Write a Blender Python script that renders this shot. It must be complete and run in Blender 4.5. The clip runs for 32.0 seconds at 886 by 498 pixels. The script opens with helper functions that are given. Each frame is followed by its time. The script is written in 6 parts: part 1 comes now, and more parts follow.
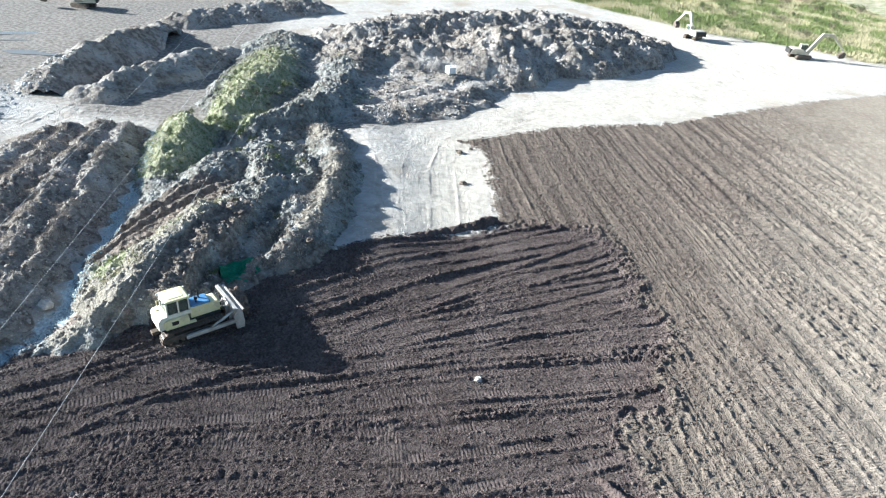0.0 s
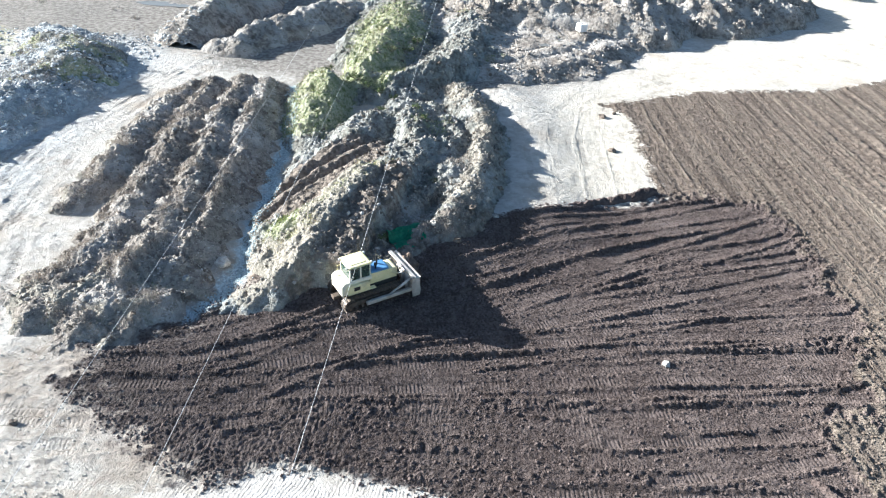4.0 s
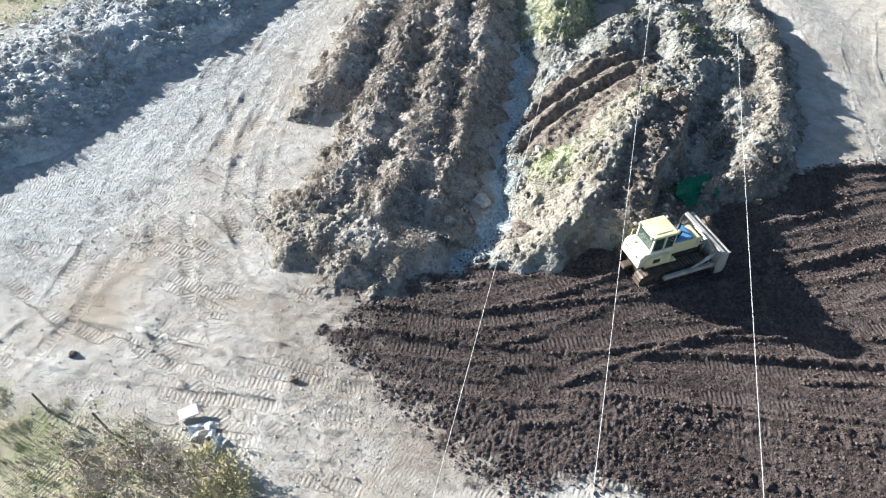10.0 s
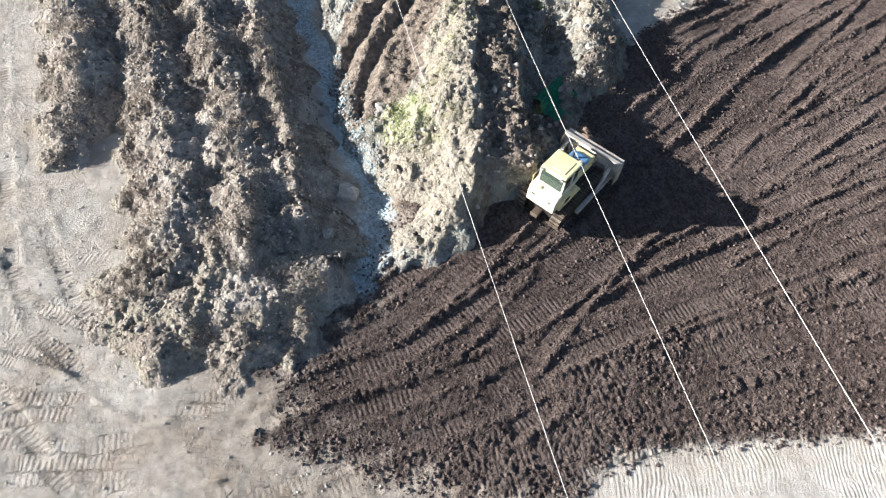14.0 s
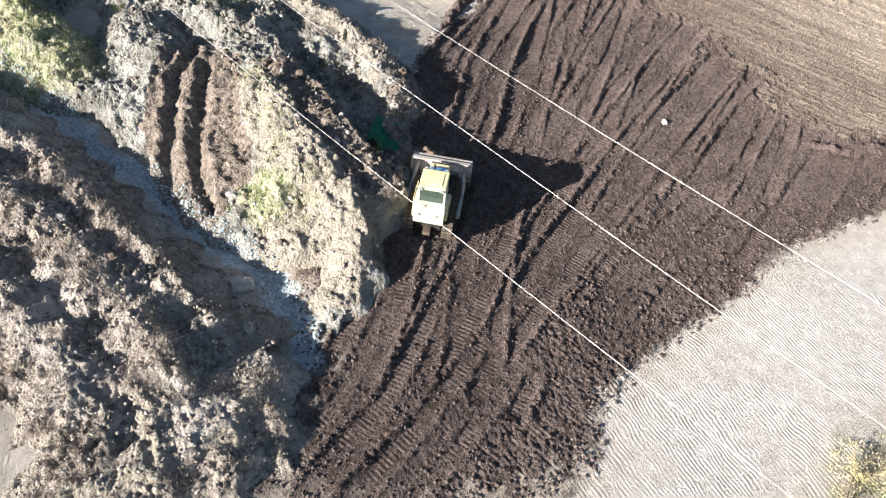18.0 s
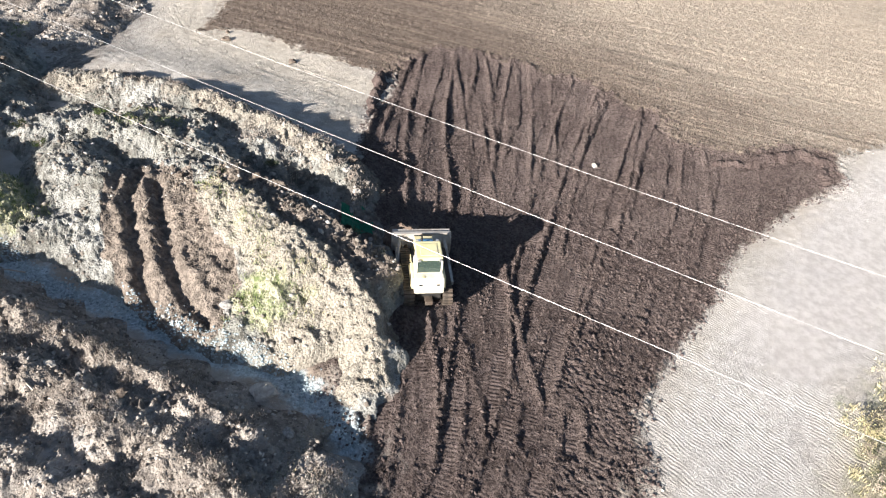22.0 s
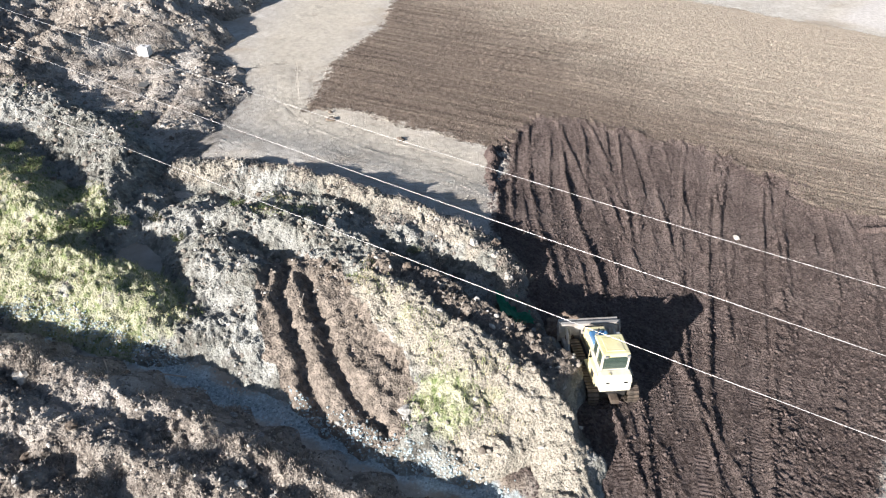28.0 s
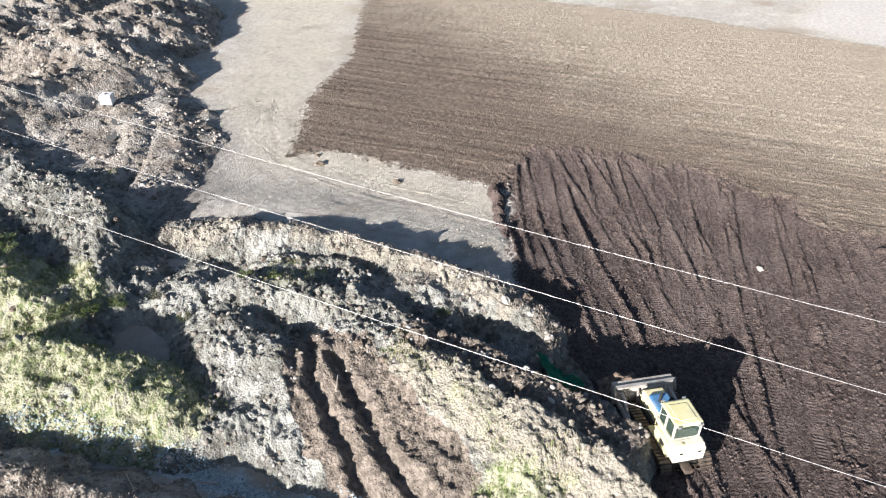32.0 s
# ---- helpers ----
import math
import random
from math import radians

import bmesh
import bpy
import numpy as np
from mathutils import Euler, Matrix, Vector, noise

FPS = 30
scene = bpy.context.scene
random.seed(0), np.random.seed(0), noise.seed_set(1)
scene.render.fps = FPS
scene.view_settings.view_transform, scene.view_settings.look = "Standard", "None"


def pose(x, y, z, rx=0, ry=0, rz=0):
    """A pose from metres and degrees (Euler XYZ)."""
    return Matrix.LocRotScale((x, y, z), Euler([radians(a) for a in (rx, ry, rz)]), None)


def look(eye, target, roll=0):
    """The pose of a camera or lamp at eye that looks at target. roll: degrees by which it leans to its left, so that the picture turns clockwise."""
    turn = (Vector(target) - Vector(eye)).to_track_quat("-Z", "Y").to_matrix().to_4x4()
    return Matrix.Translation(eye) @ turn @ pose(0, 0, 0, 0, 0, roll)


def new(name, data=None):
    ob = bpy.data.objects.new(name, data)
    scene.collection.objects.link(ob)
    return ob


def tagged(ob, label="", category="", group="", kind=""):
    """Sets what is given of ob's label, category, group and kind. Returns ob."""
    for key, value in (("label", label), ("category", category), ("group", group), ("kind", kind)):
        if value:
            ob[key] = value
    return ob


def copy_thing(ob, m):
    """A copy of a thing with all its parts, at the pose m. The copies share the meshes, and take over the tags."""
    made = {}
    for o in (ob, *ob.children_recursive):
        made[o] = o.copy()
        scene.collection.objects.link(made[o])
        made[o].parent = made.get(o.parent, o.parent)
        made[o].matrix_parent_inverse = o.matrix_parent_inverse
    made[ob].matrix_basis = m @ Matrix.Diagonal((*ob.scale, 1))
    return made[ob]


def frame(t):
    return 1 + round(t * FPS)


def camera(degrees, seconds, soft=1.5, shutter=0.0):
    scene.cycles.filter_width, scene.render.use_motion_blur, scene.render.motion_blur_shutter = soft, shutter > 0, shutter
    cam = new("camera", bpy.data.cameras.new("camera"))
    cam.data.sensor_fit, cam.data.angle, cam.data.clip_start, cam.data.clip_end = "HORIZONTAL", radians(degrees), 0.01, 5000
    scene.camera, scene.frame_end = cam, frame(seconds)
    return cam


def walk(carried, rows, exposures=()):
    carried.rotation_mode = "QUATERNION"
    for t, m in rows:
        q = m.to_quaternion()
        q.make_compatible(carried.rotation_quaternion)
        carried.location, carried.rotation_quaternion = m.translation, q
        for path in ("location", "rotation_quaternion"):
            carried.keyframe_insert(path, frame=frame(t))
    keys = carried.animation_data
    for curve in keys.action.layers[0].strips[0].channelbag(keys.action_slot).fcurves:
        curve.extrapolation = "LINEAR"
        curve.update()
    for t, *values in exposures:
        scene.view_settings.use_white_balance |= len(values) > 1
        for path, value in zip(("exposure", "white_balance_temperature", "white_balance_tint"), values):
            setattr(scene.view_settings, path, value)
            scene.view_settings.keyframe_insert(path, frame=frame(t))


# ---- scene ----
cam = camera(67.82, 32.0, soft=1.2)
PATH = [
    (0, (-0.394, -41.182, 30.730), (0.754, -32.650, 25.642), 4.94),
    (0.5, (-1.450, -41.045, 30.654), (-0.370, -32.532, 25.519), 4.85),
    (1, (-2.581, -40.846, 30.621), (-1.604, -32.364, 25.416), 4.79),
    (1.5, (-3.730, -40.542, 30.592), (-2.862, -32.096, 25.309), 4.74),
    (2, (-4.724, -40.161, 30.444), (-3.975, -31.741, 25.100), 4.61),
    (2.5, (-5.758, -39.836, 30.342), (-5.118, -31.463, 24.913), 4.54),
    (3, (-6.486, -39.581, 30.316), (-6.055, -31.261, 24.785), 4.28),
    (3.5, (-7.451, -39.190, 30.213), (-7.150, -30.922, 24.596), 4.12),
    (5.5, (-11.262, -37.410, 29.870), (-11.487, -29.407, 23.877), 3.59),
    (6, (-12.161, -36.834, 29.784), (-12.513, -28.928, 23.671), 3.38),
    (6.5, (-13.103, -36.288, 29.702), (-13.534, -28.478, 23.471), 3.27),
    (7, (-14.098, -35.754, 29.553), (-14.590, -28.041, 23.208), 3.26),
    (7.5, (-15.143, -35.143, 29.518), (-15.733, -27.551, 23.037), 3.20),
    (8, (-16.165, -34.494, 29.367), (-16.883, -27.021, 22.761), 3.08),
    (8.5, (-17.182, -33.819, 29.304), (-18.009, -26.497, 22.544), 2.98),
    (9, (-18.271, -33.102, 29.213), (-19.219, -25.943, 22.295), 2.94),
    (9.5, (-19.419, -32.273, 29.199), (-20.509, -25.290, 22.124), 2.91),
    (10, (-20.648, -31.393, 29.080), (-21.871, -24.556, 21.886), 2.84),
    (10.5, (-21.819, -30.250, 29.118), (-23.038, -23.566, 21.781), 2.92),
    (11, (-22.769, -29.089, 29.088), (-23.749, -22.522, 21.610), 3.11),
    (11.5, (-23.744, -27.861, 29.015), (-24.262, -21.414, 21.389), 3.71),
    (12, (-24.577, -26.429, 28.938), (-24.591, -20.151, 21.154), 4.19),
    (12.5, (-25.382, -24.839, 29.031), (-24.857, -18.791, 21.084), 4.94),
    (13, (-26.189, -23.597, 28.994), (-25.091, -17.817, 20.908), 5.69),
    (13.5, (-26.864, -22.872, 28.757), (-25.216, -17.364, 20.575), 6.22),
    (14, (-27.561, -22.186, 28.736), (-25.394, -16.926, 20.512), 6.63),
    (14.5, (-28.286, -21.867, 28.765), (-25.687, -16.879, 20.497), 6.95),
    (16.5, (-32.783, -20.696, 27.875), (-28.215, -16.445, 20.060), 9.15),
    (17, (-33.633, -20.566, 27.865), (-28.708, -16.376, 20.237), 8.58),
    (17.5, (-34.464, -20.122, 27.833), (-29.200, -15.993, 20.400), 8.27),
    (18, (-35.378, -19.869, 27.823), (-29.840, -15.836, 20.538), 7.90),
    (18.5, (-36.191, -19.510, 27.787), (-30.383, -15.569, 20.664), 7.49),
    (19, (-36.840, -18.950, 27.770), (-30.787, -15.116, 20.795), 7.14),
    (19.5, (-37.524, -18.376, 27.702), (-31.232, -14.653, 20.880), 6.70),
    (20, (-38.269, -17.826, 27.697), (-31.784, -14.243, 20.981), 6.48),
    (20.5, (-38.799, -17.189, 27.682), (-32.124, -13.726, 21.089), 6.10),
    (21, (-39.298, -16.450, 27.612), (-32.426, -13.117, 21.157), 5.86),
    (21.5, (-39.753, -15.808, 27.501), (-32.701, -12.619, 21.169), 5.51),
    (22, (-40.190, -15.126, 27.460), (-33.019, -12.031, 21.215), 5.15),
    (22.5, (-40.600, -14.336, 27.543), (-33.313, -11.390, 21.360), 4.90),
    (23, (-40.943, -13.519, 27.538), (-33.530, -10.698, 21.448), 4.65),
    (23.5, (-41.157, -12.959, 27.651), (-33.659, -10.224, 21.625), 4.30),
    (24, (-41.434, -12.219, 27.822), (-33.829, -9.633, 21.865), 4.04),
    (24.5, (-41.690, -11.448, 28.035), (-33.995, -9.021, 22.128), 3.83),
    (26.5, (-41.663, -8.299, 27.507), (-33.976, -5.363, 21.824), 1.93),
    (27, (-41.591, -7.405, 27.636), (-34.033, -4.138, 21.961), 1.53),
    (27.5, (-41.461, -6.743, 27.715), (-34.009, -3.212, 22.058), 1.12),
    (28, (-41.376, -6.493, 27.960), (-34.017, -2.753, 22.315), 1.17),
    (28.5, (-41.418, -6.005, 28.414), (-34.134, -2.145, 22.753), 1.13),
    (29, (-41.396, -5.243, 28.968), (-34.141, -1.377, 23.275), 0.97),
    (29.5, (-41.335, -4.461, 29.142), (-34.035, -0.724, 23.420), 0.78),
    (30, (-41.220, -3.587, 29.276), (-33.862, -0.026, 23.515), 0.56),
    (30.5, (-41.111, -2.764, 29.403), (-33.690, 0.674, 23.650), 0.41),
    (31, (-40.973, -1.967, 29.474), (-33.464, 1.331, 23.752), 0.19),
    (31.5, (-40.616, -1.040, 29.440), (-33.010, 2.132, 23.776), 0.10),
    (32, (-39.773, -0.072, 29.547), (-32.067, 3.023, 23.976), -0.07),
]
walk(cam, [(t, look(eye, target, roll)) for t, eye, target, roll in PATH],
     exposures=[(0, 1.92, 5520, 4), (6, 2.10, 5760, 6), (9, 1.77, 5780, 6), (11, 1.61, 5880, 7), (13, 1.53, 6060, 9), (18, 1.46, 6330, 12), (24, 1.26, 6200, 12), (32, 1.18, 6050, 11)])

# ---- daylight: low clear sun ----
SUN_EL, SUN_AZ = radians(18.5), math.atan2(0.245, -0.97)
SUN_DIR = Vector((math.cos(SUN_EL) * math.cos(SUN_AZ), math.cos(SUN_EL) * math.sin(SUN_AZ), math.sin(SUN_EL)))
world = bpy.data.worlds.new("sky")
scene.world = world
world.use_nodes = True
wn = world.node_tree
sky = wn.nodes.new("ShaderNodeTexSky")
sky.sky_type, sky.sun_disc = "NISHITA", False
sky.sun_elevation = SUN_EL
sky.sun_rotation = math.atan2(SUN_DIR.x, SUN_DIR.y)
bg = wn.nodes["Background"]
bg.inputs["Strength"].default_value = 0.046
wn.links.new(sky.outputs[0], bg.inputs["Color"])
sun_lamp = bpy.data.lights.new("sun", "SUN")
sun_lamp.energy, sun_lamp.angle, sun_lamp.color = 5.45, radians(0.5), (1.0, 0.91, 0.80)
sun = new("sun", sun_lamp)
sun.matrix_world = look((0, 0, 60), Vector((0, 0, 60)) - SUN_DIR)

# ---- noise and shape helpers ----
rng = np.random.default_rng(7)
PERM = rng.permutation(256)
GRAD = np.stack([np.cos(np.arange(16) * math.pi / 8), np.sin(np.arange(16) * math.pi / 8)], 1)


def perlin(x, y, seed=0):
    xi, yi = np.floor(x).astype(int), np.floor(y).astype(int)
    fx, fy = x - xi, y - yi
    u, v = fx * fx * (3 - 2 * fx), fy * fy * (3 - 2 * fy)

    def corner(a, b):
        g = GRAD[PERM[(PERM[(xi + a + seed * 17) & 255] + yi + b) & 255] & 15]
        return g[..., 0] * (fx - a) + g[..., 1] * (fy - b)

    return 1.5 * ((corner(0, 0) * (1 - u) + corner(1, 0) * u) * (1 - v) + (corner(0, 1) * (1 - u) + corner(1, 1) * u) * v)


def fbm(x, y, size, octaves=3, seed=0, rough=0.5):
    total, gain = 0 * x, 1.0
    for n in range(octaves):
        total = total + gain * perlin(x * 2**n / size + 13.7 * n, y * 2**n / size - 7.1 * n, seed + n)
        gain *= rough
    return total


def lumps(x, y, size, seed=0):
    """Rounded lumps with creases between them, about 0 to 1."""
    return 1 - 1.6 * np.abs(perlin(x / size, y / size, seed)) - 0.5 * np.abs(perlin(2.1 * x / size, 2.1 * y / size, seed + 3))


def smooth(v, a, b):
    k = np.clip((v - a) / (b - a), 0, 1)
    return k * k * (3 - 2 * k)


def inside(x, y, poly, tight=0.0):
    """Signed distance to a closed outline: positive inside."""
    best, odd = np.full(x.shape, 1e9), np.zeros(x.shape, bool)
    for (ax, ay), (bx, by) in zip(poly, poly[1:] + poly[:1]):
        dx, dy = bx - ax, by - ay
        k = np.clip(((x - ax) * dx + (y - ay) * dy) / (dx * dx + dy * dy), 0, 1)
        best = np.minimum(best, np.hypot(x - ax - k * dx, y - ay - k * dy))
        if dy:
            odd ^= ((ay > y) != (by > y)) & (x < (y - ay) * dx / dy + ax)
    return np.where(odd, best, -best)


def along(x, y, line):
    """For an open line of points (x, y, ...): the distance, the side (+ to its left), the way along it, and the further values there."""
    best = np.full(x.shape, 1e9)
    side, way = np.zeros(x.shape), np.zeros(x.shape)
    more = [np.zeros(x.shape) for _ in line[0][2:]]
    run = 0.0
    for a, b in zip(line, line[1:]):
        dx, dy = b[0] - a[0], b[1] - a[1]
        size = math.hypot(dx, dy)
        raw = ((x - a[0]) * dx + (y - a[1]) * dy) / size**2
        k = np.clip(raw, 0, 1)
        d = np.hypot(x - a[0] - k * dx, y - a[1] - k * dy)
        near = d < best
        best = np.where(near, d, best)
        side = np.where(near, np.sign(dx * (y - a[1]) - dy * (x - a[0])), side)
        way = np.where(near, run + k * size, way)
        for n in range(len(more)):
            more[n] = np.where(near, a[2 + n] + k * (b[2 + n] - a[2 + n]), more[n])
        run += size
    return (best, side, way, *more)


def ridge(x, y, line):
    """Height of a heap with a crest along points (x, y, height, width to the left, width to the right)."""
    d, side, way, h, wl, wr = along(x, y, line)
    w = np.where(side > 0, wl, wr)
    k = np.sqrt((d / w) ** 2 + 0.03) - 0.173
    return (h + 0.5) * (1 - k) - 0.5


def blend_max(*parts):
    top = np.maximum.reduce(parts)
    return top + 0.22 * np.log(sum(np.exp((p - top) / 0.22) for p in parts)) - 0.05


# ---- plan: outlines of the surfaces ----
DARK = [(-24.5, -5), (-20.0, 0.2), (-15.2, 3), (-10.3, 5.3), (-5.4, 7.6), (-0.5, 10.0), (5.4, 12.6), (10, 14), (12.4, 15.5), (17, 16.2), (21.5, 14.8),
        (23.4, 10), (23.9, 5), (22.5, 1.8), (24, -2.6), (20.5, -5.3), (21.3, -10.2), (19.5, -11), (15.5, -12), (16.7, -17.7), (20.5, -21),
        (21.2, -25), (16.2, -26), (10.3, -22.7), (1, -19), (-4.5, -18.6), (-10.5, -17.1), (-16, -16.5), (-19.5, -18), (-23, -16.5),
        (-27.3, -13.3), (-30.5, -11.5), (-29, -9.3), (-30.3, -7.8), (-27, -6.2)]
TILLED = [(12.4, 14), (13.4, 28.7), (13.9, 33), (12.4, 35.4), (11.2, 37.2), (13.8, 38.6), (17, 39.9), (26, 44), (42, 47), (71, 60), (93, 68), (130, 84), (84, 32), (81.5, 5.6), (77.5, -12),
          (75, -24.5), (83, -36), (62, -31), (41, -33), (28.4, -31.5), (21, -25.5), (10, -20), (5, 0)]
DITCH = [(-26.3, 37), (-24.6, 29), (-23.5, 21.4), (-23.9, 15.5), (-23.0, 12.3), (-23.2, 6.8), (-22.5, 1.6), (-23.3, -2.4), (-24.6, -4.8)]
FOOT = [(-24, -5), (-19, -1.5), (-14.4, 1.5), (-9.6, 4), (-4.7, 6.5), (0, 9.3), (1, 20), (0.5, 30), (-1, 38)]
YARD = [(-22, -19), (-16, -17), (-4, -19), (10, -23), (20, -27), (40, -34), (62, -31), (75, -24.5), (83, -12), (110, -20), (110, -60), (10, -40), (-8, -27), (-20, -25)]
FAN = (-40.0, -14.0)


def make_passes():
    """Runs of the crawler tractor: lines along which its two tracks have pressed the ground."""
    runs = []
    pick = random.Random(5)
    count = 24
    for n in range(count):
        a = radians(-11.5 + 39.5 * (n + 0.5) / count + pick.uniform(-1.1, 1.1))
        r = (17 if a > radians(5) else 36) + (0, 15, 7, 22)[n % 4] + pick.uniform(0, 6)
        ends = np.arange(30, 80, 0.5)
        ok = inside(FAN[0] + ends * math.cos(a), FAN[1] + ends * math.sin(a), DARK) > 0
        far = ends[ok].max() + pick.uniform(-0.6, 0.9) if ok.any() else 40
        bend = pick.uniform(-0.07, 0.07)
        line = []
        for k in range(7):
            q = r + (far - r) * k / 6
            line.append((FAN[0] + q * math.cos(a + bend * (k / 6 - 0.5)), FAN[1] + q * math.sin(a + bend * (k / 6 - 0.5))))
        runs.append(("soil", line))
    for off in (1.3, 4.3, 7.6):
        runs.append(("soil", [(x + 0.45 * off, y - 0.9 * off) for x, y in FOOT[:6]] + [(9 + 0.4 * off, 13.6 - 0.9 * off)]))
    for line in ([(-30, -9.2), (-25, -8.6), (-19, -6.2), (-12, -2.4)], [(-29.8, -10.8), (-23, -10), (-15, -7.2), (-6, -3.2)], [(-28.4, -12.4), (-23, -12.2), (-17, -11.2)], [(-20.5, -13.2), (-17.4, -12.2)],
                 [(-24.5, -7.2), (-20, -5.0), (-14, -1.0), (-8, 2.4)]):
        runs.append(("soil", line))
    for line in ([(-18, -9.6), (-26, -9.9), (-31, -10.3), (-36, -9.4), (-44, -6.5)],
                 [(-19, -11.4), (-26, -12.1), (-30, -12.8), (-35, -12.6), (-43, -11)],
                 [(-16, -13.6), (-24, -14.6), (-29, -15.6), (-35, -15.4), (-45, -15.2)],
                 [(-25, -18.9), (-29, -18.4), (-34, -16.2), (-39, -12.5), (-43, -5)],
                 [(-24, -21), (-28, -20.2), (-32, -18)],
                 [(-27, -16.8), (-34, -17.6), (-41, -18.4), (-50, -18)], [(-31, -14.2), (-37, -14.4), (-44, -13.2), (-52, -10)], [(-33, -10.6), (-40, -8.8), (-47, -8.2), (-56, -9)],
                 [(-28, -11.4), (-33, -11.2), (-38, -10.8)], [(-46, -18.8), (-45, -14), (-45.4, -8), (-48, -1)], [(-36, -6), (-42, -2), (-50, 0)], [(-44, 4), (-47, 10), (-48, 20)],
                 [(-20, -8.9), (-27, -8.4), (-31.4, -8.9), (-35.6, -7.4), (-39, -3), (-41, 4), (-42, 14)],
                 [(4, 11), (4.2, 18), (4.5, 26), (6.5, 34), (11, 42), (20, 50), (32, 55)], [(7, 12.5), (7.5, 20), (8, 28), (10, 36), (15, 43), (26, 50)],
                 [(10, 13.6), (10.6, 22), (11, 30), (13.4, 39), (22, 46)], [(1.8, 12), (1.6, 20), (2, 28), (0.8, 36), (4, 44)],
                 [(-42, 0), (-43, 10), (-43.6, 20), (-41.5, 32), (-38, 42), (-33, 54)], [(-46, -8), (-46.6, 4), (-46.6, 16), (-44, 30), (-41, 44)],
                 [(34, 55), (50, 61), (66, 72), (76, 86), (80, 104)], [(40, 54), (58, 62), (74, 76), (84, 92)]):
        runs.append(("pale", line))
    return runs


def ground_shape(x, y):
    """Height of the ground and the marks pressed into it."""
    dark, till = inside(x, y, DARK), inside(x, y, TILLED)
    fan_r, fan_a = np.hypot(x - FAN[0], y - FAN[1]), np.arctan2(y - FAN[1], x - FAN[0])
    across = 40 * fan_a + 0.10 * fbm(x, y, 1.6, 2, 24) + 0.5 * fbm(x, y, 16, 2, 25)
    # the runs end unevenly on the field, like fingers
    dark = dark + 1.5 * smooth(fan_r, 46, 54) * smooth(y, -14, -8) * perlin(across / 1.5, fan_r / 40, 33)
    edge = 0.55 * fbm(x, y, 2.2, 3, 5)
    loose_end = smooth(x, -14, -20)
    mdark, mtill = smooth(dark + edge * (1 + loose_end), -0.25 - 1.3 * loose_end, 0.35 + 1.2 * loose_end), smooth(till + edge, -0.5, 0.4)
    dditch = along(x, y, DITCH)[0]
    dfoot = along(x, y, FOOT)[0]
    z = 0.16 * fbm(x, y, 14, 2, 1) + 0.9 * np.exp(-((dfoot / 5.0) ** 2)) * smooth(x, -24, -12)
    z -= 0.35 * np.exp(-((dditch / 1.3) ** 2))
    near = smooth(np.hypot(x + 10, y - 8), 120, 60)
    clod = np.maximum(lumps(x, y, 0.33, 21), -0.5) * 0.085 + np.maximum(lumps(x, y, 1.1, 31), -0.4) * 0.04 + np.maximum(lumps(x, y, 0.27, 22), -0.6) * 0.075
    clod = clod * (0.6 + 0.35 * smooth(x - 0.4 * y + 5 * fbm(x, y, 9, 2, 23), 8, -8))
    pale_rough = 0.026 * fbm(x, y, 0.7, 3, 41) + 0.05 * fbm(x, y, 3, 2, 43) + 0.022 * np.maximum(lumps(x, y, 0.45, 44), 0) * smooth(fbm(x, y, 7, 2, 45), -0.1, 0.5)
    pale_rough = pale_rough * (1 - 0.35 * smooth(x, 0, 4) * smooth(y, 8, 14))
    lane = x + 0.04 * y + 0.35 * fbm(x, y, 11, 2, 51)
    crest_a = np.clip(1 - np.abs(perlin(lane / 1.7, y / 70, 50)) / 0.17, 0, 1)
    crest_b = np.clip(1 - np.abs(perlin(lane / 2.4 + 5.3, y / 40, 53)) / 0.16, 0, 1)
    row = (0.12 + 0.08 * smooth(x, 28, 40)) * np.maximum(crest_a, 0.8 * crest_b) * np.clip(0.6 + 0.8 * fbm(x, y, 0.6, 2, 54), 0.1, 1.4) + 0.04 * np.maximum(lumps(x, y, 0.5, 52), -0.3) + 0.03 * np.cos(
        2 * math.pi * lane / 2.9) * (0.5 + fbm(x, y, 12, 2, 55))
    row = row * (1 + 0.15 * smooth(0.9 * x - 0.55 * y - 22 + 8 * fbm(x, y, 20, 2, 56), -8, 22))
    # crumbled berms left between the runs, fanning out from the west, with flat strips between them
    line_a = 1 - np.abs(perlin(across / 1.55, fan_r / 26, 26)) / 0.16
    line_b = 1 - np.abs(perlin(across / 2.3 + 9.1, fan_r / 19, 28)) / 0.10
    crumb = np.clip(0.55 + 0.75 * fbm(x, y, 0.42, 2, 27), 0.05, 1.3)
    combed = smooth(fan_r + 4 * fbm(x, y, 7, 2, 29), 22, 34) * smooth(fan_a, radians(-9), radians(-1))
    berms = np.maximum(np.clip(line_a, 0, 1) * smooth(fbm(x, y, 6, 2, 30), -0.55, 0.1), 0.8 * np.clip(line_b, 0, 1)) ** 0.8
    clod = clod * (1 - 0.45 * combed) + 0.24 * berms * crumb * (0.30 + 0.70 * combed)
    z += near * (mdark * clod + (1 - mdark) * (mtill * row + (1 - mtill) * pale_rough))
    yard = smooth(-dark, 0.0, 0.5) * smooth(y, -13, -16) * smooth(x + 2.5 * fbm(x, y, 4, 2, 60), -28, -20) * (1 - mdark) * (1 - mtill)
    z -= near * 0.75 * yard * pale_rough
    # rows of the tilled field are pressed by tracks along y
    u, m = y + 0.3 * fbm(x, y, 2.5, 2, 56), 0.55 * mtill * (1 - mdark) * smooth(fbm(2.6 * lane, 0.12 * y, 2.4, 2, 57), -0.1, 0.3) * smooth(x, 40, 30) * smooth(y, 44, 38)
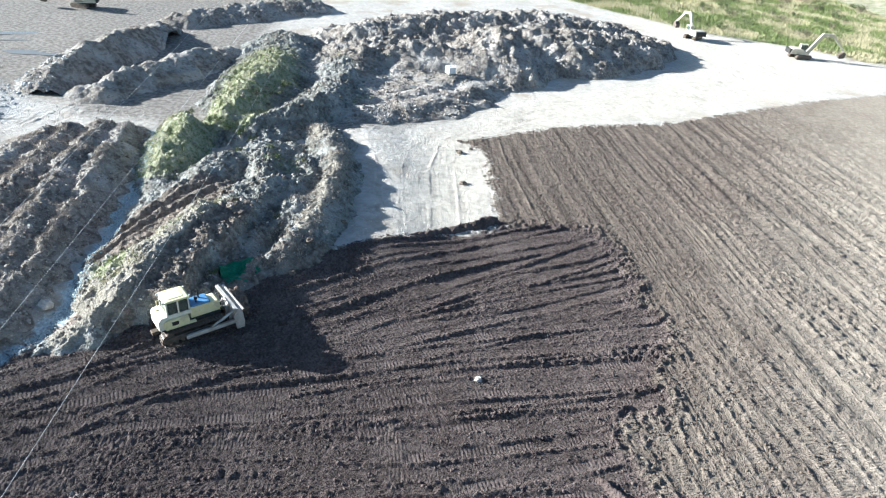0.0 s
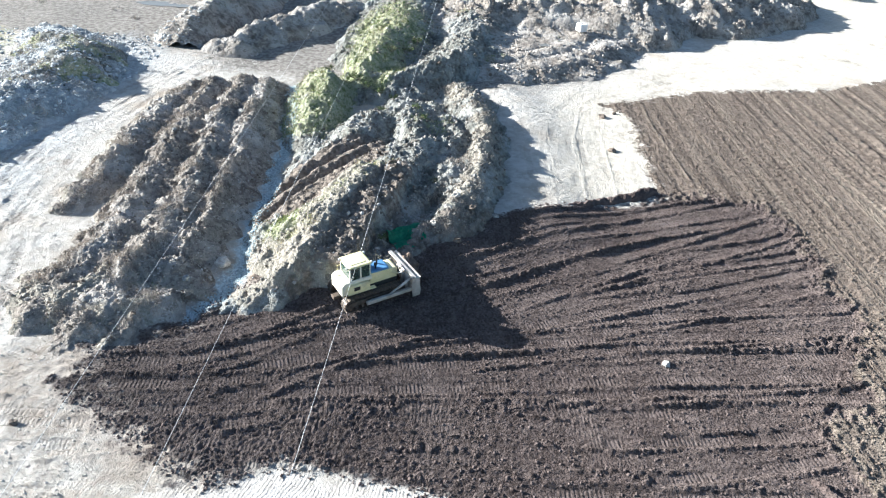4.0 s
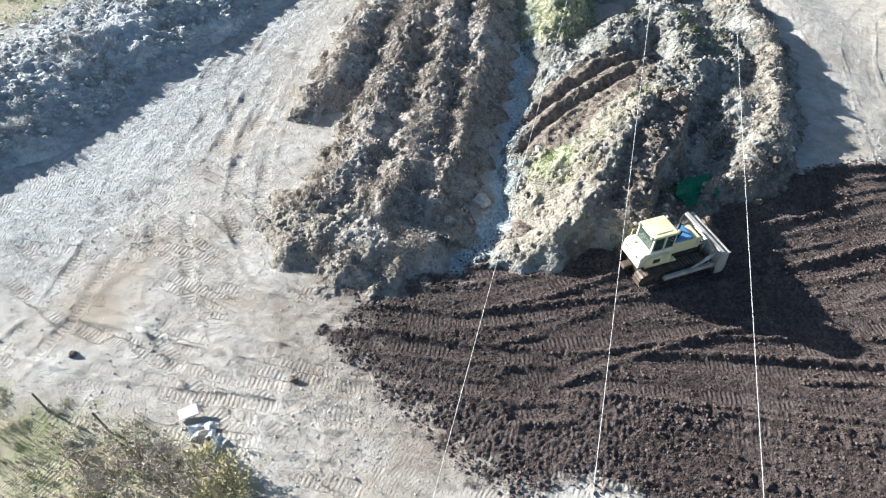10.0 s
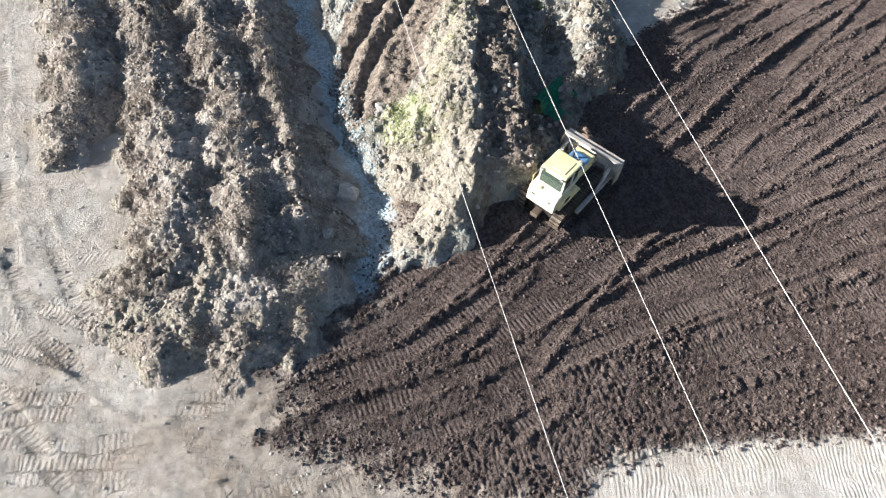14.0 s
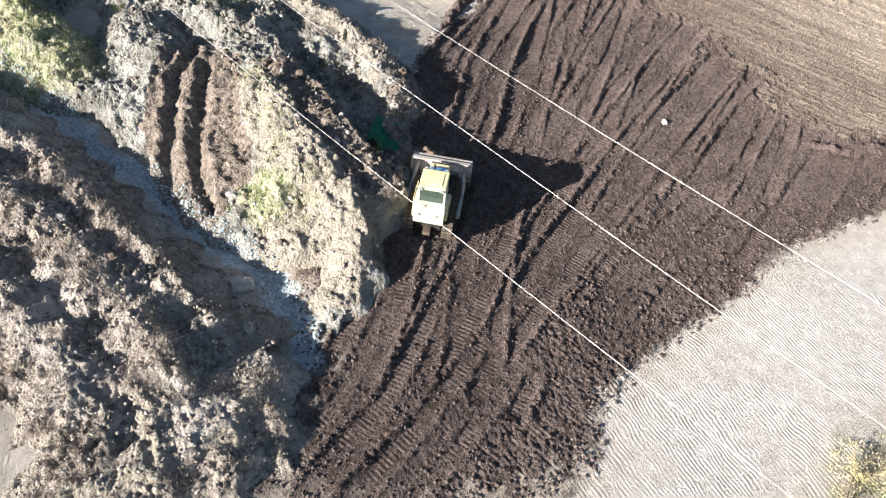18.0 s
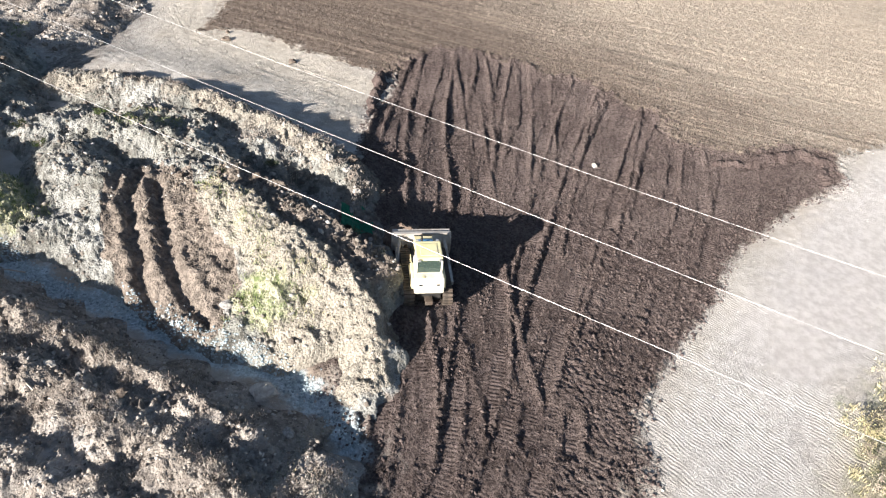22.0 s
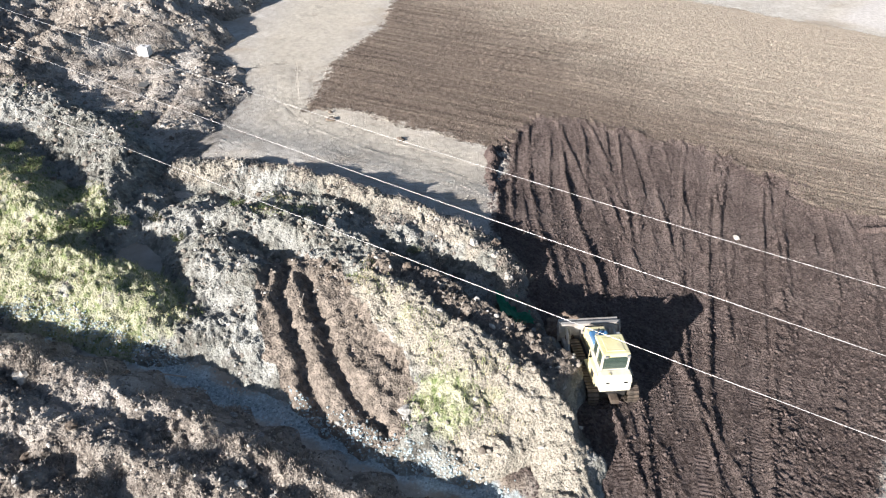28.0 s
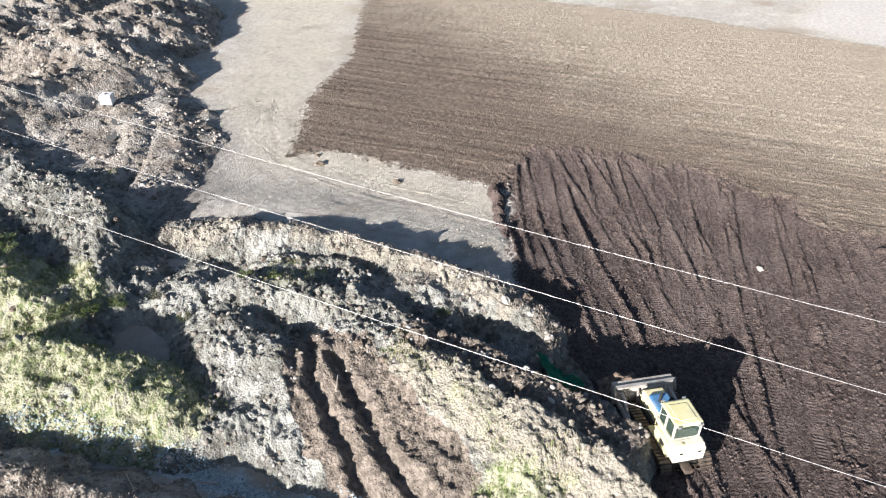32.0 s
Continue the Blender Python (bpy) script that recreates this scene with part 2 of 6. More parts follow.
    # the pale yard south of the soil is rolled all over
    m = np.maximum(m, 0.30 * yard * smooth(fbm(x, y, 3.2, 3, 58), -0.85, 0.3))
    u = np.where(yard > 0.05, 1.22 * (0.94 * x - 0.34 * y) + 0.16 * fbm(x, y, 1.3, 2, 59) + 0.4 * fbm(x, y, 7, 1, 62), u)
    # prints of the tracks nearly everywhere on the soil, and sweeping over the pale yard in the west
    printed = smooth(np.abs(perlin(across / 1.7, fan_r / 18, 34)), 0.08, 0.24) * smooth(fbm(x, y, 3.2, 3, 35), -0.25, 0.35)
    m = np.where(mdark > 0.5, 0.6 * printed, m)
    u = np.where(mdark > 0.5, fan_r + 0.15 * fbm(x, y, 2, 2, 36), u)
    yard_w = (1 - mdark) * (1 - mtill) * smooth(x, -17, -21) * smooth(y, 4, -2) * smooth(x, -60, -52) * (yard < 0.05)
    swept = smooth(np.abs(perlin(x / 16, (y + 0.1 * x) / 1.9, 37)), 0.06, 0.2) * smooth(fbm(0.5 * x, y, 2.6, 3, 38), -0.1, 0.4)
    m = np.maximum(m, 0.42 * yard_w * swept)
    u = np.where(yard_w > 0.3, x + 0.5 * y * np.sin(0.2 * x) + 0.25 * fbm(x, y, 3, 2, 39), u)
    z -= near * 0.045 * yard_w * swept
    trail = 0.35 * yard_w * swept * smooth(fbm(x, y, 4, 2, 40), -0.1, 0.4)
    for kind, line in make_passes():
        xs, ys = [p[0] for p in line], [p[1] for p in line]
        box = (x > min(xs) - 3) & (x < max(xs) + 3) & (y > min(ys) - 3) & (y < max(ys) + 3)
        if not box.any():
            continue
        bx, by = x[box], y[box]
        d, side, way = along(bx, by, line)
        total = sum(math.hypot(b[0] - a[0], b[1] - a[1]) for a, b in zip(line, line[1:]))
        within = smooth(way, 0.0, 0.6) * smooth(total - way, 0.0, 0.6) * (d < 2.9)
        if kind == "soil":
            within = within * mdark[box]
        wob = 0.07 * fbm(bx, by, 2.5, 2, 61)
        track = smooth(d + wob, 0.60, 0.72) * smooth(d + wob, 1.42, 1.30) * within
        worn = smooth(fbm(bx, by, 2.6, 3, 63), -0.4, 0.4) if kind == "soil" else smooth(fbm(bx, by, 4.6, 3, 64), -0.35, 0.5)
        if kind == "soil":
            flat = within * smooth(d, 2.0, 1.7)
            zz = z[box]
            base = 0.9 * np.exp(-((dfoot[box] / 5.0) ** 2)) * smooth(bx, -24, -12) + 0.16 * fbm(bx, by, 14, 2, 1)
            zz = zz * (1 - 0.4 * flat) + 0.4 * flat * (base - 0.03)
            zz = zz * (1 - 0.9 * track * (0.4 + 0.6 * worn)) + 0.9 * track * (0.4 + 0.6 * worn) * (base - 0.08)
            berm = np.exp(-(((d - 1.66 + wob) / 0.17) ** 2)) * within
            zz += berm * (0.09 + 0.16 * np.maximum(lumps(bx, by, 0.38, 71), -0.45)) * (0.45 + 0.55 * smooth(fbm(bx, by, 5, 2, 72 + len(xs)), -0.3, 0.3))
            z[box] = zz
            m[box] = np.maximum(m[box] * (1 - 0.6 * flat) * (1 - track), track * worn)
        else:
            open_ground = (1 - mdark[box]) * (1 - mtill[box])
            track = track * worn * open_ground
            trail[box] = np.maximum(trail[box], track * (0.35 + 0.65 * smooth(fbm(bx, by, 5, 2, 67), -0.3, 0.3)) * smooth(bx, -17, -22))
            trail[box] = np.maximum(trail[box], 0.5 * track)
            z[box] -= (0.05 - 0.03 * smooth(bx, -4, 2)) * track
            z[box] += 0.055 * (1 - 0.6 * smooth(bx, -4, 2)) * np.clip(0.6 + fbm(bx, by, 1.1, 2, 66), 0, 1.4) * np.exp(-(((d - 1.5 + wob) / 0.15) ** 2)) * within * open_ground
            m[box] = np.maximum(m[box] * (1 - track), 0.31 * track)
        u[box] = np.where(track > 0.05, way, u[box])
    # spoil pushed ahead at the ends of the runs
    z += 0.22 * np.exp(-((dark / 0.8) ** 2)) * smooth(x, 8, 16) * np.maximum(lumps(x, y, 0.9, 81), 0) * near
    return z, dark, till, dditch, u, m, trail


# ---- materials ----
def nodes_of(name):
    mat = bpy.data.materials.new(name)
    mat.use_nodes = True
    return mat, mat.node_tree, mat.node_tree.nodes["Principled BSDF"]


class Net:
    """Short ways to lay out shader nodes."""

    def __init__(self, name):
        self.mat, self.tree, self.bsdf = nodes_of(name)
        self.pos = self.tree.nodes.new("ShaderNodeNewGeometry").outputs["Position"]

    def put(self, socket, value):
        if isinstance(value, bpy.types.NodeSocket):
            self.tree.links.new(value, socket)
        elif value is not None:
            socket.default_value = value

    def attr(self, name):
        n = self.tree.nodes.new("ShaderNodeAttribute")
        n.attribute_name = name
        return n.outputs["Fac"]

    def noise(self, scale, detail=3.0, rough=0.55, at=None):
        n = self.tree.nodes.new("ShaderNodeTexNoise")
        self.put(n.inputs["Vector"], at or self.pos)
        n.inputs["Scale"].default_value, n.inputs["Detail"].default_value, n.inputs["Roughness"].default_value = scale, detail, rough
        return n.outputs["Fac"]

    def scaled(self, by):
        n = self.tree.nodes.new("ShaderNodeVectorMath")
        n.operation = "MULTIPLY"
        self.put(n.inputs[0], self.pos)
        n.inputs[1].default_value = by
        return n.outputs[0]

    def cells(self, scale, out="Distance", feature="F1"):
        n = self.tree.nodes.new("ShaderNodeTexVoronoi")
        n.feature = feature
        self.put(n.inputs["Vector"], self.pos)
        n.inputs["Scale"].default_value = scale
        return n.outputs[out]

    def math(self, op, a, b=None, c=None):
        n = self.tree.nodes.new("ShaderNodeMath")
        n.operation = op
        for s, v in zip(n.inputs, (a, b, c)):
            self.put(s, v)
        return n.outputs[0]

    def step(self, value, a, b, lo=0.0, hi=1.0):
        n = self.tree.nodes.new("ShaderNodeMapRange")
        n.interpolation_type = "SMOOTHSTEP"
        self.put(n.inputs["Value"], value)
        for key, v in (("From Min", a), ("From Max", b), ("To Min", lo), ("To Max", hi)):
            n.inputs[key].default_value = v
        return n.outputs["Result"]

    def mix(self, fac, a, b):
        n = self.tree.nodes.new("ShaderNodeMix")
        n.data_type = "RGBA"
        self.put(n.inputs["Factor"], fac)
        self.put(n.inputs[6], (*a, 1) if isinstance(a, tuple) else a)
        self.put(n.inputs[7], (*b, 1) if isinstance(b, tuple) else b)
        return n.outputs[2]

    def bump(self, height, distance, strength=1.0, normal=None):
        n = self.tree.nodes.new("ShaderNodeBump")
        n.inputs["Distance"].default_value, n.inputs["Strength"].default_value = distance, strength
        self.put(n.inputs["Height"], height)
        self.put(n.inputs["Normal"], normal)
        return n.outputs[0]

    def done(self, color, rough=0.9, normal=None, metal=0.0, spec=0.3):
        self.put(self.bsdf.inputs["Base Color"], (*color, 1) if isinstance(color, tuple) else color)
        self.put(self.bsdf.inputs["Roughness"], rough)
        self.put(self.bsdf.inputs["Metallic"], metal)
        self.bsdf.inputs["Specular IOR Level"].default_value = spec
        self.bsdf.inputs["Diffuse Roughness"].default_value = 0.5 if spec < 0.2 else 0.0
        self.put(self.bsdf.inputs["Normal"], normal)
        return self.mat


def ground_material():
    n = Net("ground_surface")
    wob = n.math("MULTIPLY_ADD", n.noise(0.9, 4, 0.65), 2.6, -1.3)
    fine = n.noise(9, 4, 0.7)
    mid = n.noise(1.6, 4, 0.6)
    big = n.noise(0.16, 3, 0.55)
    dark = n.step(n.math("ADD", n.attr("dark"), wob), -0.25, 0.45)
    till = n.step(n.math("ADD", n.attr("till"), n.math("MULTIPLY_ADD", n.noise(2.6, 4, 0.7), 3.2, n.math("MULTIPLY_ADD", n.noise(0.5, 5, 0.7), 4.0, n.math("ADD", wob, -3.6)))), -0.4, 0.7)
    ditch = n.step(n.math("ADD", n.attr("ditch"), n.math("MULTIPLY", wob, 0.8)), 1.15, 0.45)
    soil = n.mix(n.step(mid, 0.35, 0.68), (0.104, 0.081, 0.074), (0.192, 0.151, 0.140))
    soil = n.mix(n.step(big, 0.42, 0.66), soil, (0.200, 0.161, 0.148))
    # soil grains in pale and dark, with lit facets and shaded pits painted in
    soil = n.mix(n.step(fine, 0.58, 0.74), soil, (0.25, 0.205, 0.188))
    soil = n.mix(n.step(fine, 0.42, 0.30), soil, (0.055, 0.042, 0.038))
    crumb_tone_shade = n.cells(8.0, "Color")
    soil = n.mix(n.math("MULTIPLY", n.step(crumb_tone_shade, 0.60, 0.78), 0.55), soil, (0.255, 0.207, 0.190))
    soil = n.mix(n.math("MULTIPLY", n.step(crumb_tone_shade, 0.42, 0.26), 0.6), soil, (0.062, 0.047, 0.043))
    field = n.mix(n.step(mid, 0.3, 0.7), (0.150, 0.119, 0.099), (0.245, 0.200, 0.166))
    comb = n.noise(1.0, 4, 0.6, at=n.scaled((1.1, 0.03, 1.0)))
    field = n.mix(n.math("MULTIPLY", n.step(comb, 0.50, 0.68), 0.7), field, (0.30, 0.252, 0.200))
    field = n.mix(n.math("MULTIPLY", n.step(comb, 0.46, 0.32), 0.75), field, (0.085, 0.066, 0.055))
    dry = n.step(n.math("ADD", n.attr("dry"), n.math("MULTIPLY_ADD", big, 24.0, -12.0)), -6.0, 26.0)
    field = n.mix(dry, field, n.mix(n.step(mid, 0.3, 0.7), (0.355, 0.306, 0.250), (0.455, 0.400, 0.334)))
    field = n.mix(n.step(fine, 0.64, 0.8), field, (0.34, 0.298, 0.258))
    pale = n.mix(n.step(mid, 0.3, 0.72), (0.40, 0.373, 0.335), (0.55, 0.527, 0.492))
    pale = n.mix(n.step(n.noise(0.33, 4, 0.6), 0.50, 0.68), pale, (0.57, 0.553, 0.52))
    pale = n.mix(n.step(n.noise(0.11, 3, 0.6), 0.50, 0.70), pale, (0.38, 0.325, 0.265))
    smear = n.step(n.math("MULTIPLY_ADD", n.noise(0.55, 5, 0.7), 14.0, n.attr("smear")), 1.0, 7.0)
    pale = n.mix(n.math("MULTIPLY", smear, 0.62), pale, n.mix(n.step(mid, 0.35, 0.65), (0.165, 0.132, 0.108), (0.30, 0.255, 0.212)))
    pale = n.mix(n.step(n.math("ADD", n.attr("white"), n.math("MULTIPLY", wob, 2.5)), -4.0, 4.5), pale, n.mix(n.step(mid, 0.3, 0.7), (0.46, 0.418, 0.352), (0.60, 0.560, 0.488)))
    pale = n.mix(n.math("MULTIPLY", n.step(n.noise(0.7, 6, 0.75), 0.50, 0.66), 0.5), pale, (0.33, 0.30, 0.262))
    pale = n.mix(n.math("MULTIPLY", n.step(n.noise(0.2, 6, 0.72), 0.48, 0.68), 0.32), pale, (0.37, 0.34, 0.30))
    pale = n.mix(n.step(n.math("ADD", n.attr("yard"), n.math("MULTIPLY", wob, 1.5)), -1.5, 2.5), pale, n.mix(n.step(mid, 0.3, 0.7), (0.46, 0.438, 0.418), (0.61, 0.588, 0.568)))
    pale = n.mix(n.step(n.math("ADD", n.attr("grey"), n.math("MULTIPLY", wob, 2.5)), -2.0, 3.0), pale, n.mix(n.step(mid, 0.35, 0.65), (0.15, 0.135, 0.12), (0.30, 0.28, 0.255)))
    pale = n.mix(n.math("MULTIPLY", n.step(n.math("ADD", n.attr("crushed"), n.math("MULTIPLY", wob, 2.5)), -3.0, 4.0), 0.75), pale, n.mix(n.step(mid, 0.35, 0.65), (0.33, 0.345, 0.35), (0.50, 0.52, 0.53)))
    wave = n.math("MULTIPLY_ADD", n.math("SINE", n.math("MULTIPLY", n.attr("run"), 2 * math.pi / 0.245)), 0.3, 0.6)
    pale = n.mix(n.math("MULTIPLY", n.math("MULTIPLY", n.attr("trail"), wave), n.step(n.noise(0.7, 5, 0.7), 0.34, 0.55)), pale, (0.20, 0.168, 0.140))
    stones = n.cells(5.5)
    pale = n.mix(n.math("MULTIPLY", n.step(stones, 0.26, 0.10), n.math("MAXIMUM", n.step(n.noise(0.3, 4), 0.52, 0.66), n.step(n.attr("crushed"), -4.0, 2.0))), pale, (0.56, 0.56, 0.55))
    veg = n.step(n.math("ADD", n.attr("veg"), n.math("MULTIPLY", wob, 3.0)), -1.0, 2.0)
    green = n.mix(n.step(n.noise(0.35, 4, 0.65), 0.42, 0.6), (0.44, 0.395, 0.30), (0.22, 0.25, 0.13))
    green = n.mix(n.step(n.noise(2.5, 4, 0.7), 0.45, 0.65), green, (0.38, 0.36, 0.25))
    pale = n.mix(veg, pale, green)
    gravel = n.mix(n.step(n.noise(5, 4, 0.7), 0.38, 0.62), (0.37, 0.455, 0.49), (0.64, 0.74, 0.785))
    base = n.mix(ditch, pale, gravel)
    base = n.mix(till, base, field)
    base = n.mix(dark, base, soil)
    bars = n.math("MULTIPLY", n.math("MULTIPLY_ADD", n.math("SINE", n.math("MULTIPLY", n.attr("run"), 2 * math.pi / 0.245)), 0.5, 0.5), n.math("MULTIPLY", n.attr("press"), n.step(n.noise(1.5, 5, 0.75), 0.36, 0.56)))
    worked = n.math("MAXIMUM", dark, till)
    grain = n.math("MULTIPLY_ADD", n.noise(7, 6, 0.8), n.math("MULTIPLY_ADD", worked, 0.05, 0.45), n.math("MULTIPLY", n.math("MULTIPLY", n.cells(4.5), 0.35), worked))
    rows = n.math("SUBTRACT", n.noise(1.0, 3, 0.6, at=n.scaled((3.4, 0.10, 1.0))), 0.5)
    rows = n.math("MULTIPLY", n.math("MULTIPLY", rows, n.step(n.noise(0.55, 5, 0.75), 0.35, 0.7)), n.math("MULTIPLY", till, n.math("SUBTRACT", 1.0, dark)))
    normal = n.bump(grain, 0.20, 1.0)
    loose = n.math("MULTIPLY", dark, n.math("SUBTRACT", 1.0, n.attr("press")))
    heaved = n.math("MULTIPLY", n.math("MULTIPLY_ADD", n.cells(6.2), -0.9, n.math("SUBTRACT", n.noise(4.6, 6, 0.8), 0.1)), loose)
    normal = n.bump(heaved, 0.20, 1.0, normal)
    grit = n.math("MULTIPLY", n.math("MULTIPLY_ADD", n.cells(11.0), -0.8, n.noise(13, 4, 0.75)), n.math("MULTIPLY", worked, n.math("MULTIPLY_ADD", n.attr("press"), -0.5, 1.0)))
    normal = n.bump(grit, 0.17, 1.0, normal)
    crumbs = n.math("MULTIPLY", n.math("SUBTRACT", n.noise(4.2, 6, 0.8), 0.5), n.math("MULTIPLY", n.math("SUBTRACT", 1.0, worked), n.step(n.attr("press"), 0.3, 0.05)))
    normal = n.bump(crumbs, 0.09, 1.0, normal)
    rubble = n.math("MULTIPLY", n.math("MULTIPLY_ADD", n.cells(3.4), -0.6, n.math("MULTIPLY", n.cells(7.5), -0.5)), n.math("MULTIPLY", n.step(n.attr("crushed"), -6.0, 3.0), n.math("SUBTRACT", 1.0, worked)))
    normal = n.bump(rubble, 0.09, 1.0, normal)
    normal = n.bump(rows, 0.26, 1.0, normal)
    furrow = n.step(n.math("ABSOLUTE", n.math("SUBTRACT", n.noise(1.0, 2, 0.5, at=n.scaled((0.55, 0.010, 1.0))), 0.5)), 0.030, 0.004)
    furrow = n.math("MULTIPLY", n.math("MULTIPLY", furrow, n.step(n.noise(0.9, 4, 0.7), 0.40, 0.58)), n.math("MULTIPLY", till, n.math("SUBTRACT", 1.0, dark)))
    normal = n.bump(furrow, 0.16, 1.0, normal)
    coarse = n.math("MULTIPLY", n.math("SUBTRACT", n.noise(1.7, 5, 0.75), 0.5), n.math("MULTIPLY", till, n.math("SUBTRACT", 1.0, dark)))
    normal = n.bump(coarse, 0.14, 1.0, normal)
    normal = n.bump(bars, 0.095, 1.0, normal)
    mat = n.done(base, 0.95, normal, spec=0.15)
    n.put(n.bsdf.inputs["Diffuse Roughness"], n.step(n.math("MAXIMUM", dark, n.math("MULTIPLY", till, 0.5)), 0.0, 1.0, 0.15, 1.0))
    return mat


def earth_material(name, low, high, stone, green=(0.165, 0.212, 0.085), straw=(0.45, 0.445, 0.325), fresh=(0.150, 0.129, 0.110)):
    """Dumped earth with stones; the attributes green and fresh tell where it is overgrown and where it was cut lately;
    fresh also carries painted shade.
    """
    n = Net(name)
    mid, fine, big = n.noise(1.3, 5, 0.65), n.noise(7, 4, 0.7), n.noise(0.22, 3, 0.55)
    base = n.mix(n.step(mid, 0.34, 0.66), low, high)
    base = n.mix(n.step(big, 0.42, 0.66), base, tuple(0.5 * (a + b) * 1.25 for a, b in zip(low, stone)))
    tone = n.cells(2.6, "Color")
    base = n.mix(n.math("MULTIPLY", n.step(tone, 0.62, 0.80), 0.55), base, low)
    base = n.mix(n.math("MULTIPLY", n.step(tone, 0.36, 0.22), 0.5), base, high)
    base = n.mix(n.math("MULTIPLY", n.step(n.math("MULTIPLY_ADD", big, 0.5, fine), 0.82, 0.98), 0.85), base, stone)
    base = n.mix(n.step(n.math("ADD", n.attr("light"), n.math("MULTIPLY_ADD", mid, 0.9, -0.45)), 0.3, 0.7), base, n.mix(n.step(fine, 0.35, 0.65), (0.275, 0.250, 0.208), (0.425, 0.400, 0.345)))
    # newly cut earth, and heap sides toned down for shade
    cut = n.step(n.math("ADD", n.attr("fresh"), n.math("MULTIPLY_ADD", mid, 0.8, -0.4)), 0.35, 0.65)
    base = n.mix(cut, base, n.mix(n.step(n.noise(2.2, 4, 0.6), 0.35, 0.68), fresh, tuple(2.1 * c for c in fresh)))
    g = n.step(n.math("ADD", n.attr("green"), n.math("MULTIPLY_ADD", n.noise(1.1, 4, 0.7), 1.3, -0.65)), 0.35, 0.75)
    base = n.mix(g, base, n.mix(n.step(n.noise(1.9, 4, 0.65), 0.45, 0.68), straw, green))
    grain = n.math("MULTIPLY_ADD", n.noise(4.5, 6, 0.75), 0.6, n.math("MULTIPLY", n.cells(3.2), 0.35))
    return n.done(base, 0.95, n.bump(n.math("MULTIPLY_ADD", n.cells(6.5), -0.35, grain), 0.31, 1.0), spec=0.15)


MAT_GROUND = ground_material()
MAT_SPOIL = earth_material("grey_brown_spoil", (0.160, 0.138, 0.120), (0.415, 0.375, 0.330), (0.60, 0.575, 0.54))
MAT_HEAP = earth_material("mixed_earth_heap", (0.108, 0.103, 0.090), (0.325, 0.330, 0.300), (0.52, 0.53, 0.51))
MAT_RUBBLE = earth_material("grey_rubble", (0.30, 0.315, 0.32), (0.55, 0.57, 0.575), (0.72, 0.735, 0.74))


# ---- large structure: ground ----
def axis_points(lo, near_lo, near_hi, hi, step, fine, far, wide=0.0):
    """Grid lines: fine over the worked soil, wider round it, and ever wider towards the horizon."""
    mid = np.r_[np.arange(lo, near_lo - step / 2, step), np.arange(near_lo, near_hi, fine), np.arange(near_hi, hi + step, step)]
    mid = np.r_[mid, np.arange(mid[-1] + 0.3, wide, 0.3)]
    out = np.cumsum(step * 1.085 ** np.arange(1, 90))
    out = out[out < far]
    return np.r_[lo - out[::-1], mid, mid[-1] + 1.5 * out]


def sheet(name, xs, ys, z, keep=None):
    """A mesh from a grid of heights."""
    ny, nx = z.shape
    verts = np.stack([np.broadcast_to(xs, (ny, nx)), np.broadcast_to(ys[:, None], (ny, nx)), z], -1).reshape(-1, 3)
    i = np.arange(ny * nx).reshape(ny, nx)
    quads = np.stack([i[:-1, :-1], i[:-1, 1:], i[1:, 1:], i[1:, :-1]], -1).reshape(-1, 4)
    used = None
    if keep is not None:
        if isinstance(keep, tuple):
            keep, own = keep
            quads = quads[own.reshape(-1)[quads[:, 0]]]
        quads = quads[keep.reshape(-1)[quads].any(1)]
        if not len(quads):
            return None, None
        used = np.unique(quads)
        back = np.zeros(ny * nx, int)
        back[used] = np.arange(len(used))
        verts, quads = verts[used], back[quads]
    me = bpy.data.meshes.new(name)
    me.vertices.add(len(verts))
    me.vertices.foreach_set("co", verts.ravel().astype(np.float32))
    me.loops.add(quads.size)
    me.loops.foreach_set("vertex_index", quads.ravel().astype(np.int32))
    me.polygons.add(len(quads))
    me.polygons.foreach_set("loop_start", np.arange(0, quads.size, 4, dtype=np.int32))
    me.update(calc_edges=True)
    me.polygons.foreach_set("use_smooth", np.ones(len(quads), bool))
    return me, used


def give(me, name, values, used=None):
    a = me.attributes.new(name, "FLOAT", "POINT")
    v = np.asarray(values, np.float32).ravel()
    a.data.foreach_set("value", v if used is None else v[used])


def veg_field(x, y):
    """Where the ground is overgrown: positive inside."""
    far_ne = inside(x, y, [(48, 150), (61, 131), (76, 112), (93, 102), (108, 89), (160, 70), (900, 400), (300, 900), (30, 400)])
    south_w = inside(x, y, [(-60, -19), (-42, -18.6), (-37, -18.8), (-32, -19.6), (-28, -22), (-24, -27), (-16, -26), (-9, -27), (0, -31), (12, -38), (30, -46), (30, -90), (-90, -90)])
    west = inside(x, y, [(-300, -10), (-70, 0), (-67, 14), (-64, 24), (-61, 34), (-66, 50), (-130, 90), (-400, 200)])
    north = inside(x, y, [(-75, 140), (-30, 128), (10, 135), (40, 145), (40, 600), (-300, 600)])
    return np.maximum.reduce([far_ne, south_w, west, north])


